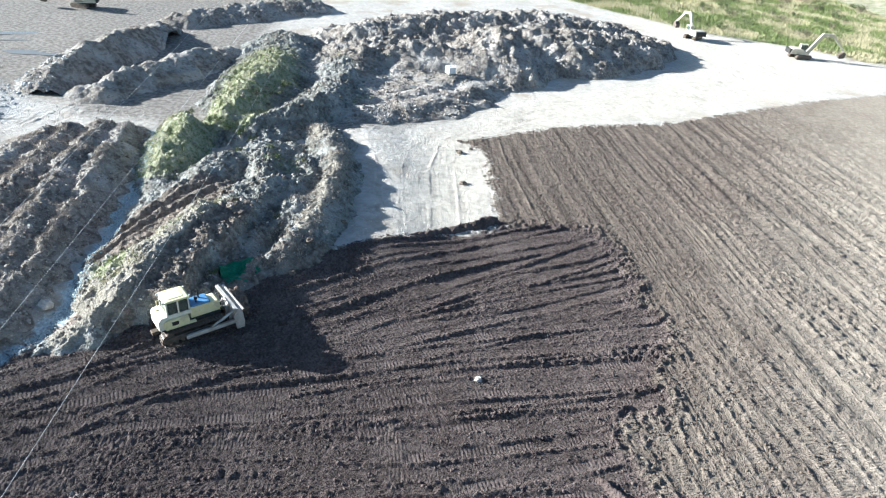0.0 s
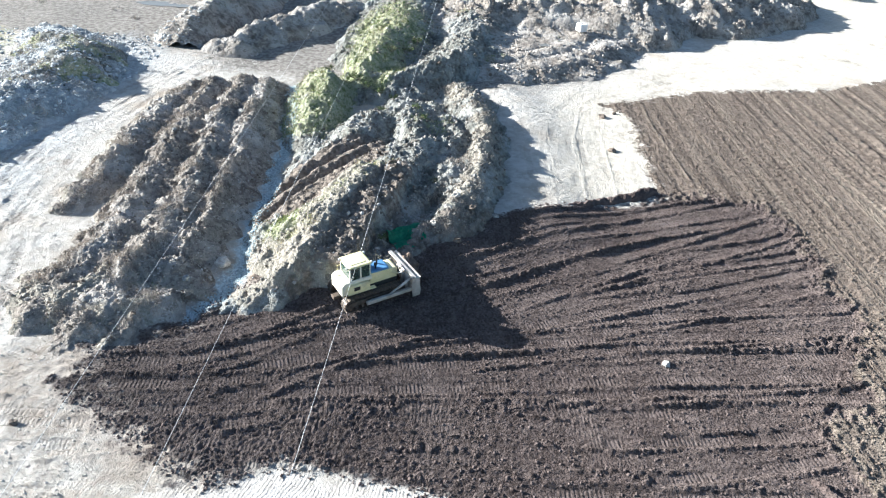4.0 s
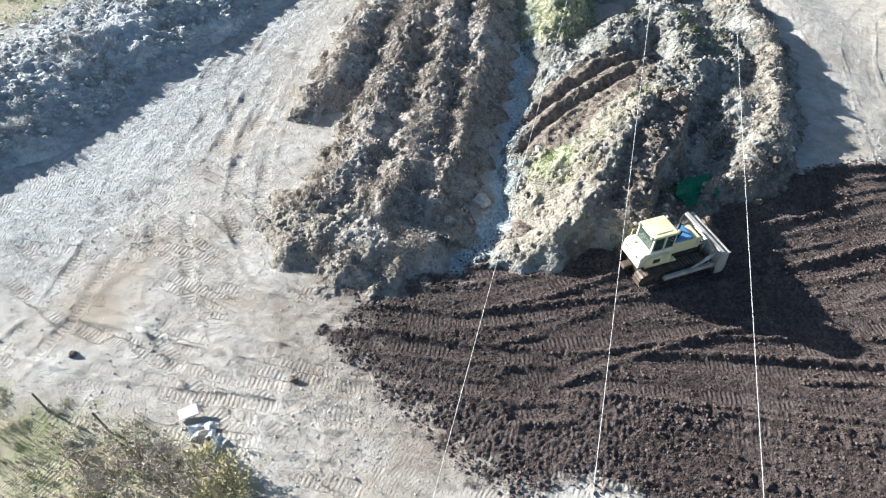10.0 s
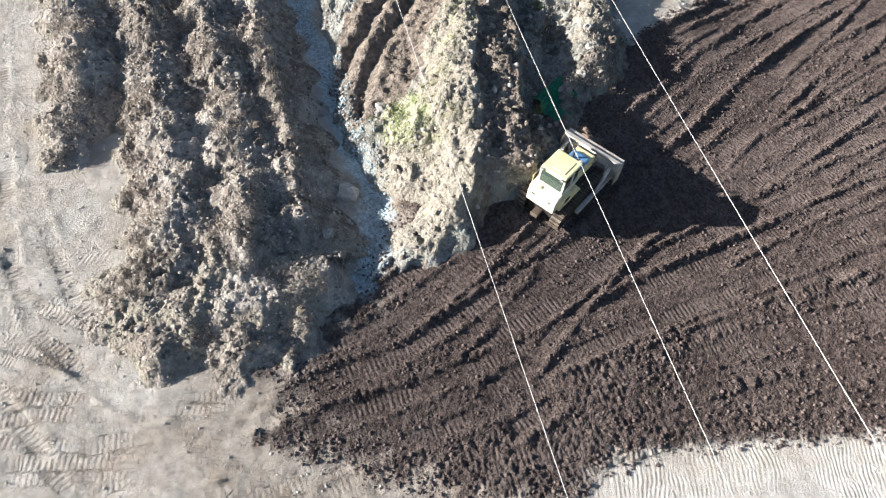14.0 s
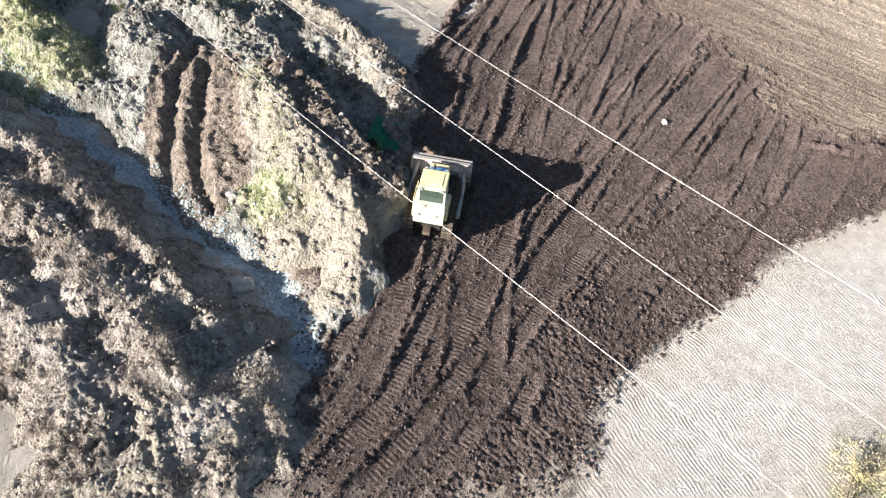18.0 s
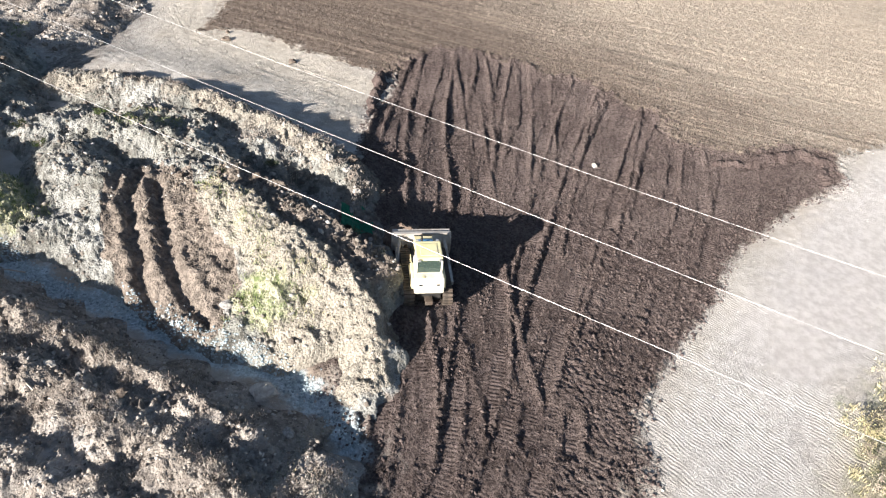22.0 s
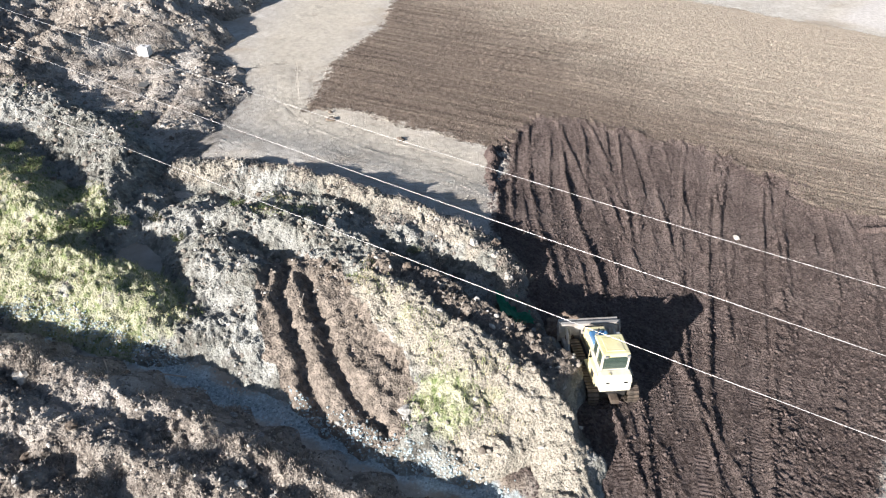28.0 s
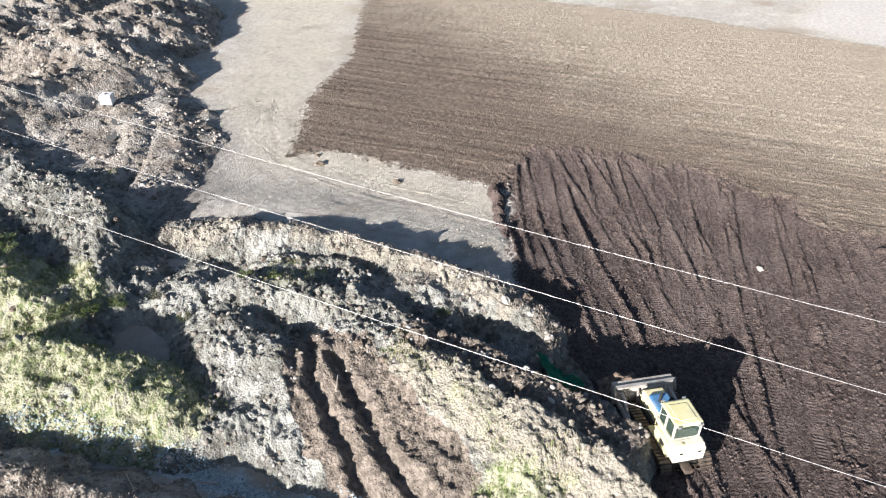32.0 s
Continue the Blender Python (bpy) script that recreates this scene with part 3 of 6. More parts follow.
gx, gy = axis_points(-50, -32, 25, 40, 0.18, 0.098, 2500, 84), axis_points(-30, -20, 17, 45, 0.18, 0.098, 2500)
GX, GY = np.meshgrid(gx, gy)
gz, g_dark, g_till, g_ditch, g_run, g_press, g_trail = ground_shape(GX, GY)
me, _ = sheet("ground", gx, gy, gz)
for key, values in (("dark", g_dark * (1 - 0.72 * smooth(GX, -14, -21))), ("till", g_till), ("ditch", g_ditch), ("run", g_run), ("press", g_press), ("veg", veg_field(GX, GY)), ("grey", np.maximum(inside(GX, GY, [(-28, 40), (-24, 36), (-20, 40), (-18, 130), (-90, 130), (-120, 70), (-72, 50), (-58, 49), (-46, 46), (-40, 46), (-36, 41)]), inside(GX, GY, [(-9, 36), (-2, 36.5), (4, 40.5), (12, 45.5), (16, 50), (12, 60), (-12, 60)]))), ("smear", np.where(GX < -17, g_dark, -20 + 0 * g_dark)),
                    ("white", np.maximum(inside(GX, GY, [(2.5, 12), (12, 14), (16, 40), (44, 50), (110, 80), (90, 100), (62, 126), (62, 84), (54, 71), (35, 61), (24, 56), (15, 47), (6, 38), (4.5, 24)]),
                                         inside(GX, GY, YARD))), ("yard", inside(GX, GY, YARD)), ("crushed", inside(GX, GY, [(-60, -14), (-47, -12), (-43.5, 0), (-43.5, 14), (-45.5, 30), (-43, 44), (-52, 52), (-70, 30), (-80, 0)])), ("trail", g_trail), ("dry", 0.9 * GX - 0.55 * GY - 22)):
    give(me, key, values)
me.materials.append(MAT_GROUND)
ground = tagged(new("ground", me), "dark dozed soil, tilled brown field and pale crushed-stone tracks", "ground", kind="structure")


def ground_z(x, y):
    """Height of the ground sheet at a place."""
    i = np.clip(np.searchsorted(gx, x) - 1, 0, len(gx) - 2)
    j = np.clip(np.searchsorted(gy, y) - 1, 0, len(gy) - 2)
    u, v = (x - gx[i]) / (gx[i + 1] - gx[i]), (y - gy[j]) / (gy[j + 1] - gy[j])
    return (gz[j, i] * (1 - u) + gz[j, i + 1] * u) * (1 - v) + (gz[j + 1, i] * (1 - u) + gz[j + 1, i + 1] * u) * v


# ---- heaps ----
HEAPS = []


def heap(name, label, box, step, shape, mat, category="spoil heap", group="", split=None):
    """A heap of earth over the ground: shape(x, y) gives height over the ground, and how green and how freshly cut or
    darkened for shade it is.
    """
    xs, ys = np.arange(box[0], box[1], step), np.arange(box[2], box[3], step)
    X, Y = np.meshgrid(xs, ys)
    h, green, fresh, *light = shape(X, Y)
    light = light[0] if light else 0.0
    base = ground_z(X, Y)
    flat = 0.16 * fbm(X, Y, 14, 2, 1)
    z = np.where(h > 0, np.minimum(np.maximum(flat, 0), base), base) + h
    z = np.maximum(z, base - 0.5)
    keep = z > base - 0.1
    if split is None:
        pieces = [(name, keep)]
    else:
        names, index = split(X, Y)
        pieces = [(n, (keep, index == k)) for k, n in enumerate(names)]
    top = None
    if split is not None:
        top = tagged(new(name), label, category, group)
        top.location = (sum(box[:2]) / 2, sum(box[2:]) / 2, 0)
    for piece, mask in pieces:
        me, used = sheet(piece, xs, ys, z, mask)
        if me is None:
            continue
        give(me, "green", green + 0 * X, used)
        give(me, "fresh", fresh + 0 * X, used)
        give(me, "light", light + 0 * X, used)
        me.materials.append(mat)
        ob = new(piece, me)
        if top is None:
            top = tagged(ob, label, category, group)
        else:
            ob.parent = top
            ob.matrix_parent_inverse = Matrix.Translation(top.location).inverted()
    HEAPS.append((box, xs, ys, np.where(keep, z, -9), green + 0 * X))
    return top


def top_z(x, y):
    """Height of whatever earth lies on top at a place, and how green it is."""
    z, g = ground_z(x, y), np.zeros_like(x)
    for box, xs, ys, hz, green in HEAPS:
        i = np.round((x - xs[0]) / (xs[1] - xs[0])).astype(int)
        j = np.round((y - ys[0]) / (ys[1] - ys[0])).astype(int)
        ok = (i >= 0) & (j >= 0) & (i < len(xs)) & (j < len(ys))
        i, j = np.clip(i, 0, len(xs) - 1), np.clip(j, 0, len(ys) - 1)
        better = ok & (hz[j, i] > z)
        z, g = np.where(better, hz[j, i], z), np.where(better, green[j, i], g)
    return z, g


def rough_of(x, y, amount=1.0, seed=0):
    wx, wy = x + 0.35 * fbm(x, y, 1.4, 2, 81 + seed), y + 0.35 * fbm(x, y, 1.4, 2, 85 + seed)
    patch = 0.55 + 0.75 * smooth(fbm(x, y, 3.2, 2, 87 + seed), -0.35, 0.35)
    return amount * (0.30 * fbm(x, y, 2.6, 3, 91 + seed) + 0.19 * np.maximum(lumps(wx, wy, 1.15, 95 + seed), -0.9) + patch * (
        0.19 * np.maximum(lumps(wx, wy, 0.55, 97 + seed), -0.8) + 0.14 * np.maximum(lumps(wx, wy, 0.29, 99 + seed), -0.8)))


def tipped_row(line, lead):
    """A row of tipped loads along a line."""

    def shape(x, y):
        d, side, way, h, wl, wr = along(x, y, line)
        beat = 0.36 * np.cos(2 * math.pi * (way + lead) / 3.1 + 0.9 * fbm(x, y, 4, 2, int(lead * 10)))
        w = np.where(side > 0, wl, wr) * (1 + 0.35 * beat)
        k = np.sqrt((d / w) ** 2 + 0.02) - 0.141
        hh = (h + 0.5 + 0.35 * beat) * (1 - k) - 0.5
        even = 1.05 - (0.9 * smooth(-side * d, 0.2, 1.0) if lead == 3.0 else 0.0)
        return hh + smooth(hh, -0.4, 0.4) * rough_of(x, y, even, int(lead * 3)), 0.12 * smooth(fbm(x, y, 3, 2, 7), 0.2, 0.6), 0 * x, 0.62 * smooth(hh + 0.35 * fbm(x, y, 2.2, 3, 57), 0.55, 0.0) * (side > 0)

    return shape


def loads_of(line, lead):
    """Cuts a row into its single tipped loads."""

    def split(x, y):
        way = along(x, y, line)[2]
        index = np.floor((way + lead + 1.55 + 0.35 * fbm(x, y, 2, 2, 9)) / 3.1).astype(int)
        index = np.clip(index - index.min(), 0, 30)
        return ["tipped_load"] * (int(index.max()) + 1), index

    return split


ROWS_OF_LOADS = [
    ([(-38.8, 7.4, 0.2, 2.0, 2.2), (-38.4, 9.0, 0.6, 2.4, 2.6), (-37.6, 12, 1.2, 3.0, 3.2), (-37.6, 22, 1.35, 3.0, 3.2), (-37.4, 29, 1.3, 2.8, 3.0), (-36.8, 34, 0.9, 2.6, 2.4)], 0.4),
    ([(-34.6, -7.2, 0.15, 2.8, 2.8), (-34.0, -5.0, 0.6, 3.4, 3.0), (-32.8, 0, 1.3, 3.6, 3.6), (-33.0, 8, 1.35, 3.2, 3.6), (-33.4, 16, 1.45, 3.4, 3.5), (-34.2, 26, 1.5, 3.4, 3.4), (-34.6, 35.4, 1.0, 2.8, 2.6)], 1.3),
    ([(-31.2, -8.2, 0.15, 2.8, 2.8), (-30.6, -6.0, 0.6, 3.2, 3.0), (-29.6, -1, 1.4, 3.6, 3.4), (-29.3, 6, 1.5, 3.5, 3.4), (-29.8, 15, 1.55, 3.4, 3.4), (-30.8, 26, 1.7, 3.4, 3.3), (-31.6, 36.0, 1.1, 2.8, 2.6)], 2.2),
    ([(-28.2, -7.2, 0.1, 2.6, 2.4), (-27.6, -5.2, 0.5, 3.0, 2.8), (-26.9, -1, 0.95, 3.4, 3.2), (-26.7, 4, 1.0, 3.4, 3.2), (-26.9, 16, 1.3, 3.4, 3.4), (-28.0, 26, 1.65, 3.3, 3.3), (-28.6, 36.0, 1.0, 2.8, 2.6)], 3.0),
]
for line, lead in ROWS_OF_LOADS:
    xs, ys = [p[0] for p in line], [p[1] for p in line]
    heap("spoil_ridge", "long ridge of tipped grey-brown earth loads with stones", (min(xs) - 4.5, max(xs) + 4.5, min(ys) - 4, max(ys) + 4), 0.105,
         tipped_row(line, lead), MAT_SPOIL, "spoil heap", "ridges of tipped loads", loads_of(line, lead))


def apron(x, y):
    """Earth slumped together where the ridges end."""
    wx, wy = x + 0.6 * fbm(x, y, 3, 2, 7), y + 0.6 * fbm(x, y, 3, 2, 8)
    h = blend_max(ridge(wx, wy, [(-35.6, -3.2, 0.6, 4, 3.0), (-33, -4.4, 1.0, 5, 3.2), (-30, -5.0, 1.15, 6, 3.2), (-27.4, -4.2, 0.85, 5, 3.0)]), ridge(wx, wy, [(-31.4, -3, 1.2, 2.2, 2.2), (-31.2, 4, 0.8, 2, 2)]))
    return h + smooth(h, -0.4, 0.4) * rough_of(x, y, 0.8, 7), 0.30 * smooth(fbm(x, y, 3, 2, 9), -0.1, 0.5), 0 * x, 0.75 * smooth(fbm(x, y, 3, 2, 11), -0.5, 0.1)


def main_heap(x, y):
    wx, wy = x + 0.7 * fbm(x, y, 4, 3, 3), y + 0.7 * fbm(x, y, 4, 3, 4)
    crest = ridge(wx, wy, [(-20.8, -4.0, 0.5, 3.0, 1.4), (-19.0, -3.2, 1.6, 3.8, 1.2), (-17.9, -1.9, 2.6, 4.6, 1.3), (-17.2, 0, 3.0, 5.4, 3.2), (-16.4, 3.3, 3.35, 6.8, 4.4), (-15.2, 7, 3.45, 7.5, 5.2), (-14.0, 11.5, 3.1, 7.0, 5.0),
                           (-12.6, 15, 2.5, 6.0, 4.0), (-10.5, 19, 2.4, 5.0, 4.5)])
    spur = ridge(wx, wy, [(-14.2, -1.0, 0.9, 2.5, 1.6), (-13.0, 1.5, 1.3, 3.0, 1.9), (-12.0, 6.1, 1.9, 3.0, 2.6), (-11.4, 12, 2.6, 3.0, 3.5)])
    flank = ridge(wx, wy, [(-12.4, 1.2, 0.9, 3.0, 1.8), (-9.4, 4.6, 1.6, 3.4, 2.2), (-6.6, 7.6, 2.4, 3.2, 3.2), (-4.4, 15, 2.6, 4.0, 3.6),
                           (-3.6, 23, 2.3, 4.0, 3.5), (-4.4, 31, 2.1, 3.5, 3.3), (-6.0, 36.5, 1.4, 3.0, 3.0)])
    middle = ridge(wx, wy, [(-10.6, 14.5, 2.4, 4, 5), (-10, 18.3, 2.7, 5, 5), (-10.7, 23.3, 2.7, 5, 5), (-11, 30, 1.8, 5, 5)])
    dome = blend_max(ridge(wx, wy, [(-17.0, 17.5, 2.5, 5, 4.5), (-15.6, 22, 2.3, 5, 4), (-14.6, 25.5, 2.5, 4, 4)]),
                     ridge(wx, wy, [(-21.2, 23.2, 1.5, 3.6, 3.0), (-20.6, 27, 2.4, 4.8, 2.6), (-21.0, 31.5, 2.6, 4.8, 2.6), (-22.0, 36, 2.2, 4.2, 3.0)]))
    north = ridge(wx, wy, [(-17.2, 35.6, 1.6, 3.5, 3.0), (-17.2, 40.5, 2.5, 3.6, 3.4), (-16.5, 46, 2.9, 7, 6), (-15, 56, 3.0, 8, 7), (-14, 68, 3.0, 9, 8), (-14, 78, 2.6, 9, 8)])
    east = ridge(wx, wy, [(-14.0, 36.5, 1.9, 4, 4), (-9.2, 40.5, 3.0, 5, 4), (-6, 47, 2.6, 6, 5), (-4, 56, 2.4, 7, 6), (-4, 66, 2.8, 7, 7)])
    low = ridge(wx, wy, [(-19.8, 8, 1.0, 3, 4), (-19.6, 14, 1.2, 3, 4), (-20.5, 20, 0.9, 3, 4)])
    infill = ridge(wx, wy, [(-8.4, 11.5, 1.8, 3.5, 3), (-7.2, 15, 2.1, 4, 3), (-7.0, 20, 2.2, 4, 3), (-7.4, 26, 2.0, 4, 3)])
    h = blend_max(crest, spur, flank, middle, infill, dome, north, east, low)
    # hollows between the rim and the inner mounds
    for hx, hy, rx, ry, deep in ((-9.3, 29, 1.8, 2.6, 1.0), (-12.9, 20.3, 1.3, 1.2, 0.9), (-7.0, 16.4, 0.9, 1.4, 0.6), (-7.6, 21.4, 0.8, 1.6, 0.5), (-8.8, 13.6, 0.9, 0.9, 0.6), (-11.4, 10.6, 1.0, 1.1, 1.5), (-11.2, 6.6, 0.9, 2.4, 0.7), (-8.6, 10.2, 0.9, 2.0, 0.6)):
        h = h - deep * np.exp(-(((wx - hx) / rx) ** 2 + ((wy - hy) / ry) ** 2))
    # the bowl that was cut lately, with two ruts
    bowl = smooth(inside(x, y, [(-16.5, 19.8), (-13.6, 19.9), (-12.9, 16), (-15.2, 12.6), (-16.9, 10.4), (-18.3, 6.9), (-22.0, 5.2), (-23.8, 7.0), (-23.2, 10.4), (-21.2, 15.3)]) + 0.4 * fbm(x, y, 1.6, 3, 6), -0.3, 0.6)
    h = h * (1 - 0.7 * bowl) + 0.7 * bowl * (0.75 + 0.16 * (x + 23))
    left_wheel, right_wheel = [(-14.4, 18.9), (-17.3, 17.0), (-20.1, 13.5), (-22.4, 10.5), (-23.8, 7.4)], [(-14.8, 17.0), (-16.4, 15.2), (-18.3, 12.7), (-20.0, 10.9), (-21.3, 8.5), (-22.2, 6.2)]
    for k, line in enumerate((left_wheel, right_wheel)):
        d, side = along(x, y, line)[:2]
        d = side * d + 0.22 * fbm(x, y, 1.3, 3, 18 + k)
        h -= 0.42 * np.exp(-((d / 0.36) ** 2)) * bowl
        h += 0.30 * np.exp(-(((d + 0.75) / 0.34) ** 2)) * bowl * (0.6 + 0.6 * fbm(x, y, 0.7, 2, 44)) + 0.14 * np.exp(-(((d - 0.7) / 0.3) ** 2)) * bowl
    # ledges and bars left by the tracks across the upper part of the cut
    d, side, way = along(x, y, [(-14.2, 15.4), (-16.4, 12.8), (-18.0, 10.4), (-19.3, 7.4)])
    shelf = smooth(d + 0.3 * fbm(x, y, 1.5, 2, 45), 1.7, 1.2) * smooth(bowl, 0.1, 0.7)
    saw = (way + 0.35 * fbm(x, y, 1.1, 2, 27)) / 0.62
    h += shelf * (0.20 * (saw - np.floor(saw) - 0.5) + 0.12)
    # a bench along the steep side, where tracks have run
    bench_line = [(-15.6, -2.0, 1.9), (-15.3, -1.0, 2.6), (-14.9, 1.6, 3.0), (-14.2, 5.0, 3.15), (-12.7, 9.0, 2.95), (-11.9, 12.6, 2.6)]
    d, side, way, bz = along(x, y, bench_line)
    d = d + 0.18 * fbm(x, y, 1.5, 2, 8)
    bench = smooth(d, 1.75, 1.05) * smooth(way, 0.0, 1.2) * smooth(h, 0.2, 0.9)
    h = h * (1 - 0.85 * bench) + 0.85 * bench * bz
    cleats = bench * np.exp(-(((d - 0.75) / 0.34) ** 2))
    h -= 0.10 * cleats
    h += cleats * 0.06 * np.sin(2 * math.pi * (way + 0.08 * fbm(x, y, 1, 2, 46)) / 0.36)
    h += 0.22 * np.exp(-(((d - 1.35) / 0.22) ** 2)) * smooth(way, 0.5, 2) * smooth(h, 0.4, 1.2) * (0.6 + 0.8 * fbm(x, y, 0.6, 2, 47))
    # tussocks on the grown-over mounds
    tussock = smooth(np.minimum(np.hypot((x + 21.8) / 4.6, (y - 29.6) / 8.2), np.hypot((x + 17.3) / 3.6, (y - 42) / 7)), 1.2, 0.8)
    h += tussock * (0.22 * np.maximum(lumps(x, y, 1.5, 48), -0.5) + 0.14 * np.maximum(lumps(x, y, 0.7, 49), -0.5))
    tip = smooth(y, 7, -2) * smooth(x, -10, -14)
    h = h + smooth(h, -0.4, 0.6) * rough_of(x, y, 1.2 - 0.2 * tip - 0.55 * bowl)
    patchy = 0.88 + 0.42 * fbm(x, y, 2.6, 3, 65)
    green = patchy * smooth(np.hypot((x + 21.8) / 4.6, (y - 29.6) / 8.2), 1.2, 0.75) + patchy * smooth(np.hypot((x + 17.0) / 4.2, (y - 41) / 7), 1.2, 0.75) + 0.70 * smooth(
        np.hypot((x + 20.4) / 1.5, (y - 4.3) / 2.0), 1.4, 0.5) + 0.40 * smooth(along(x, y, [(-13.6, 13), (-16.0, 9.6), (-17.9, 6), (-18.8, 1.5)])[0], 2.6, 0.6) + 0.45 * smooth(
        np.hypot((x + 9) / 2.2, (y - 24) / 3), 1.3, 0.6) + 0.75 * smooth(np.hypot((x + 16) / 6, (y - 56) / 13), 1.2, 0.6)
    fresh = np.maximum((0.98 - 0.22 * shelf) * smooth(bowl, 0.1, 0.5), 0.8 * bench)
    # dark stony foot of the flank, with its shade put into the colour
    fresh = np.maximum(fresh, 0.55 * smooth(along(x, y, FOOT)[0], 3.0, 0.8) * smooth(x, -21, -16))
    light = 0.9 * smooth(np.hypot((x + 19.4) / 4.2, (y + 0.6) / 4.6), 1.2, 0.7) + 0.7 * smooth(along(x, y, [(-14.6, 12), (-16.6, 6), (-18.4, 1)])[0], 3.2, 1.4)
    light = light + 0.65 * smooth(along(x, y, [(-7, 36), (-3.6, 30), (-3.8, 20), (-5, 14), (-6.6, 8)])[0] + 0.8 * fbm(x, y, 2, 2, 73), 1.8, 0.6)
    # the far side of the crest is raw dark earth, its shade painted in too
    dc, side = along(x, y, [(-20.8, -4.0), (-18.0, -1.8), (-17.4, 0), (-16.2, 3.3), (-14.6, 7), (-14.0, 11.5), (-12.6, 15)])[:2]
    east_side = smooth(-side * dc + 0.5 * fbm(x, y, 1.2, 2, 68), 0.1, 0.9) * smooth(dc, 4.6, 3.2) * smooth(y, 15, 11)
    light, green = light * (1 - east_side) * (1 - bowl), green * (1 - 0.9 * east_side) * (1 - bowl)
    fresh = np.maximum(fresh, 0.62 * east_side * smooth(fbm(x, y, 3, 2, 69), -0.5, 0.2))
    return h, np.clip(green, 0, 1), np.clip(fresh, 0, 1), np.clip(light, 0, 1)


def regions_of(seeds):
    """Cuts a heap into named stretches round given places."""

    def split(x, y):
        wx, wy = x + 1.2 * fbm(x, y, 3, 2, 88), y + 1.2 * fbm(x, y, 3, 2, 89)
        far = np.stack([np.hypot(wx - a, wy - b) / r for _, a, b, r in seeds])
        return [q[0] for q in seeds], np.argmin(far, 0)

    return split


heap("earth_apron", "low apron of slumped brown earth joining the ends of tipped ridges", (-42, -22, -11, 9), 0.105, apron, MAT_SPOIL, "spoil heap",
     split=regions_of([("slumped_lobe", -35, -4, 1), ("slumped_lobe", -31, -5, 1), ("slumped_lobe", -27, -4.5, 1), ("valley_fill", -31, 2, 1)]))
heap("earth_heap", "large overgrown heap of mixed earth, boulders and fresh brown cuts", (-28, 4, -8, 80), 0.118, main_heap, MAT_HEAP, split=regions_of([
    ("pale_tip", -18, -1, 1.2), ("cut_bowl", -19, 12, 1.3), ("straw_crest", -14.5, 8, 1.0), ("stony_flank", -7, 7, 1.3), ("rim", -4, 22, 1.2), ("inner_mound", -11, 20, 1.1),
    ("inner_mound", -13, 27, 1.0), ("grass_dome", -20, 29, 1.2), ("grass_dome", -17, 41, 1.2), ("grey_shoulder", -9, 41, 1.0), ("green_slope", -16, 56, 1.5), ("grey_shoulder", -5, 56, 1.2), ("far_slope", -14, 70, 1.4)]))


def far_heap(x, y):
    wx, wy = x + 1.4 * fbm(x, y, 7, 2, 13), y + 1.4 * fbm(x, y, 7, 2, 14)
    h = blend_max(ridge(wx, wy, [(-4, 60, 2.6, 8, 7), (-2, 70, 3.2, 9, 9), (9, 69, 4.0, 9, 9), (16, 66, 3.4, 8, 6)]),
                  ridge(wx, wy, [(20, 68, 4.0, 10, 9), (24, 80, 4.4, 12, 12), (36, 80, 4.6, 12, 12), (49, 84, 3.4, 12, 8), (55, 88, 2.2, 10, 6)]),
                  ridge(wx, wy, [(0, 84, 3.4, 12, 12), (14, 92, 4.0, 14, 12), (34, 98, 4.2, 14, 12), (50, 100, 2.5, 10, 8)]),
                  ridge(wx, wy, [(2, 50, 1.3, 5, 5), (8, 54, 1.6, 5, 5), (12, 60, 1.5, 6, 5)]))
    lot = inside(x, y, [(-12, 44), (-1.5, 39.5), (4.6, 42), (12.5, 46.5), (15.5, 50), (20.5, 57), (25, 62.5), (20, 70), (-10, 64)])
    low = np.minimum(1.1, 0.33 * lot) + 0.25 * fbm(x, y, 5, 2, 15)
    for k in (0.0, 1.9, 4.4, 6.2):
        d = along(x, y, [(-6 + k, 44 + 0.6 * k), (0 + k, 47 + 0.6 * k), (6 + 0.5 * k, 51 + 0.6 * k), (12 + 0.2 * k, 55 + 0.8 * k)])[0]
        low -= 0.32 * np.exp(-((d / 0.5) ** 2)) * smooth(lot, 0.2, 1.5)
    h = np.maximum(h, low)
    h = h + smooth(h, -0.4, 0.8) * (rough_of(x, y, 1.6 - 0.9 * smooth(lot, -1, 2), 20) + 0.7 * np.maximum(lumps(x, y, 3.2, 77), -0.4) * smooth(lot, 2, -1))
    return h, 0.25 * smooth(fbm(x, y, 9, 2, 78), 0.0, 0.5), 0.35 * smooth(fbm(x, y, 11, 2, 79), 0.1, 0.5)


heap("earth_heap", "big far heap of rough grey-brown dumped earth", (-22, 72, 36, 122), 0.34, far_heap, MAT_SPOIL, split=regions_of([("rutted_lot", 4, 50, 1.0), ("tank_mound", 10, 66, 1.0), ("east_mound", 26, 74, 1.1), ("east_mound", 42, 82, 1.2), ("north_mound", 4, 86, 1.2), ("north_mound", 32, 98, 1.2), ("west_mound", -4, 68, 1.0)]))


def small_heap(line, seed, green=0.0):
    def shape(x, y):
        wx, wy = x + 1.0 * fbm(x, y, 5, 2, seed), y + 1.0 * fbm(x, y, 5, 2, seed + 1)
        h = ridge(wx, wy, line)
        return h + smooth(h, -0.4, 0.6) * rough_of(x, y, 1.3, seed), green * smooth(fbm(x, y, 5, 2, seed + 5), -0.3, 0.3), 0 * x

    return shape


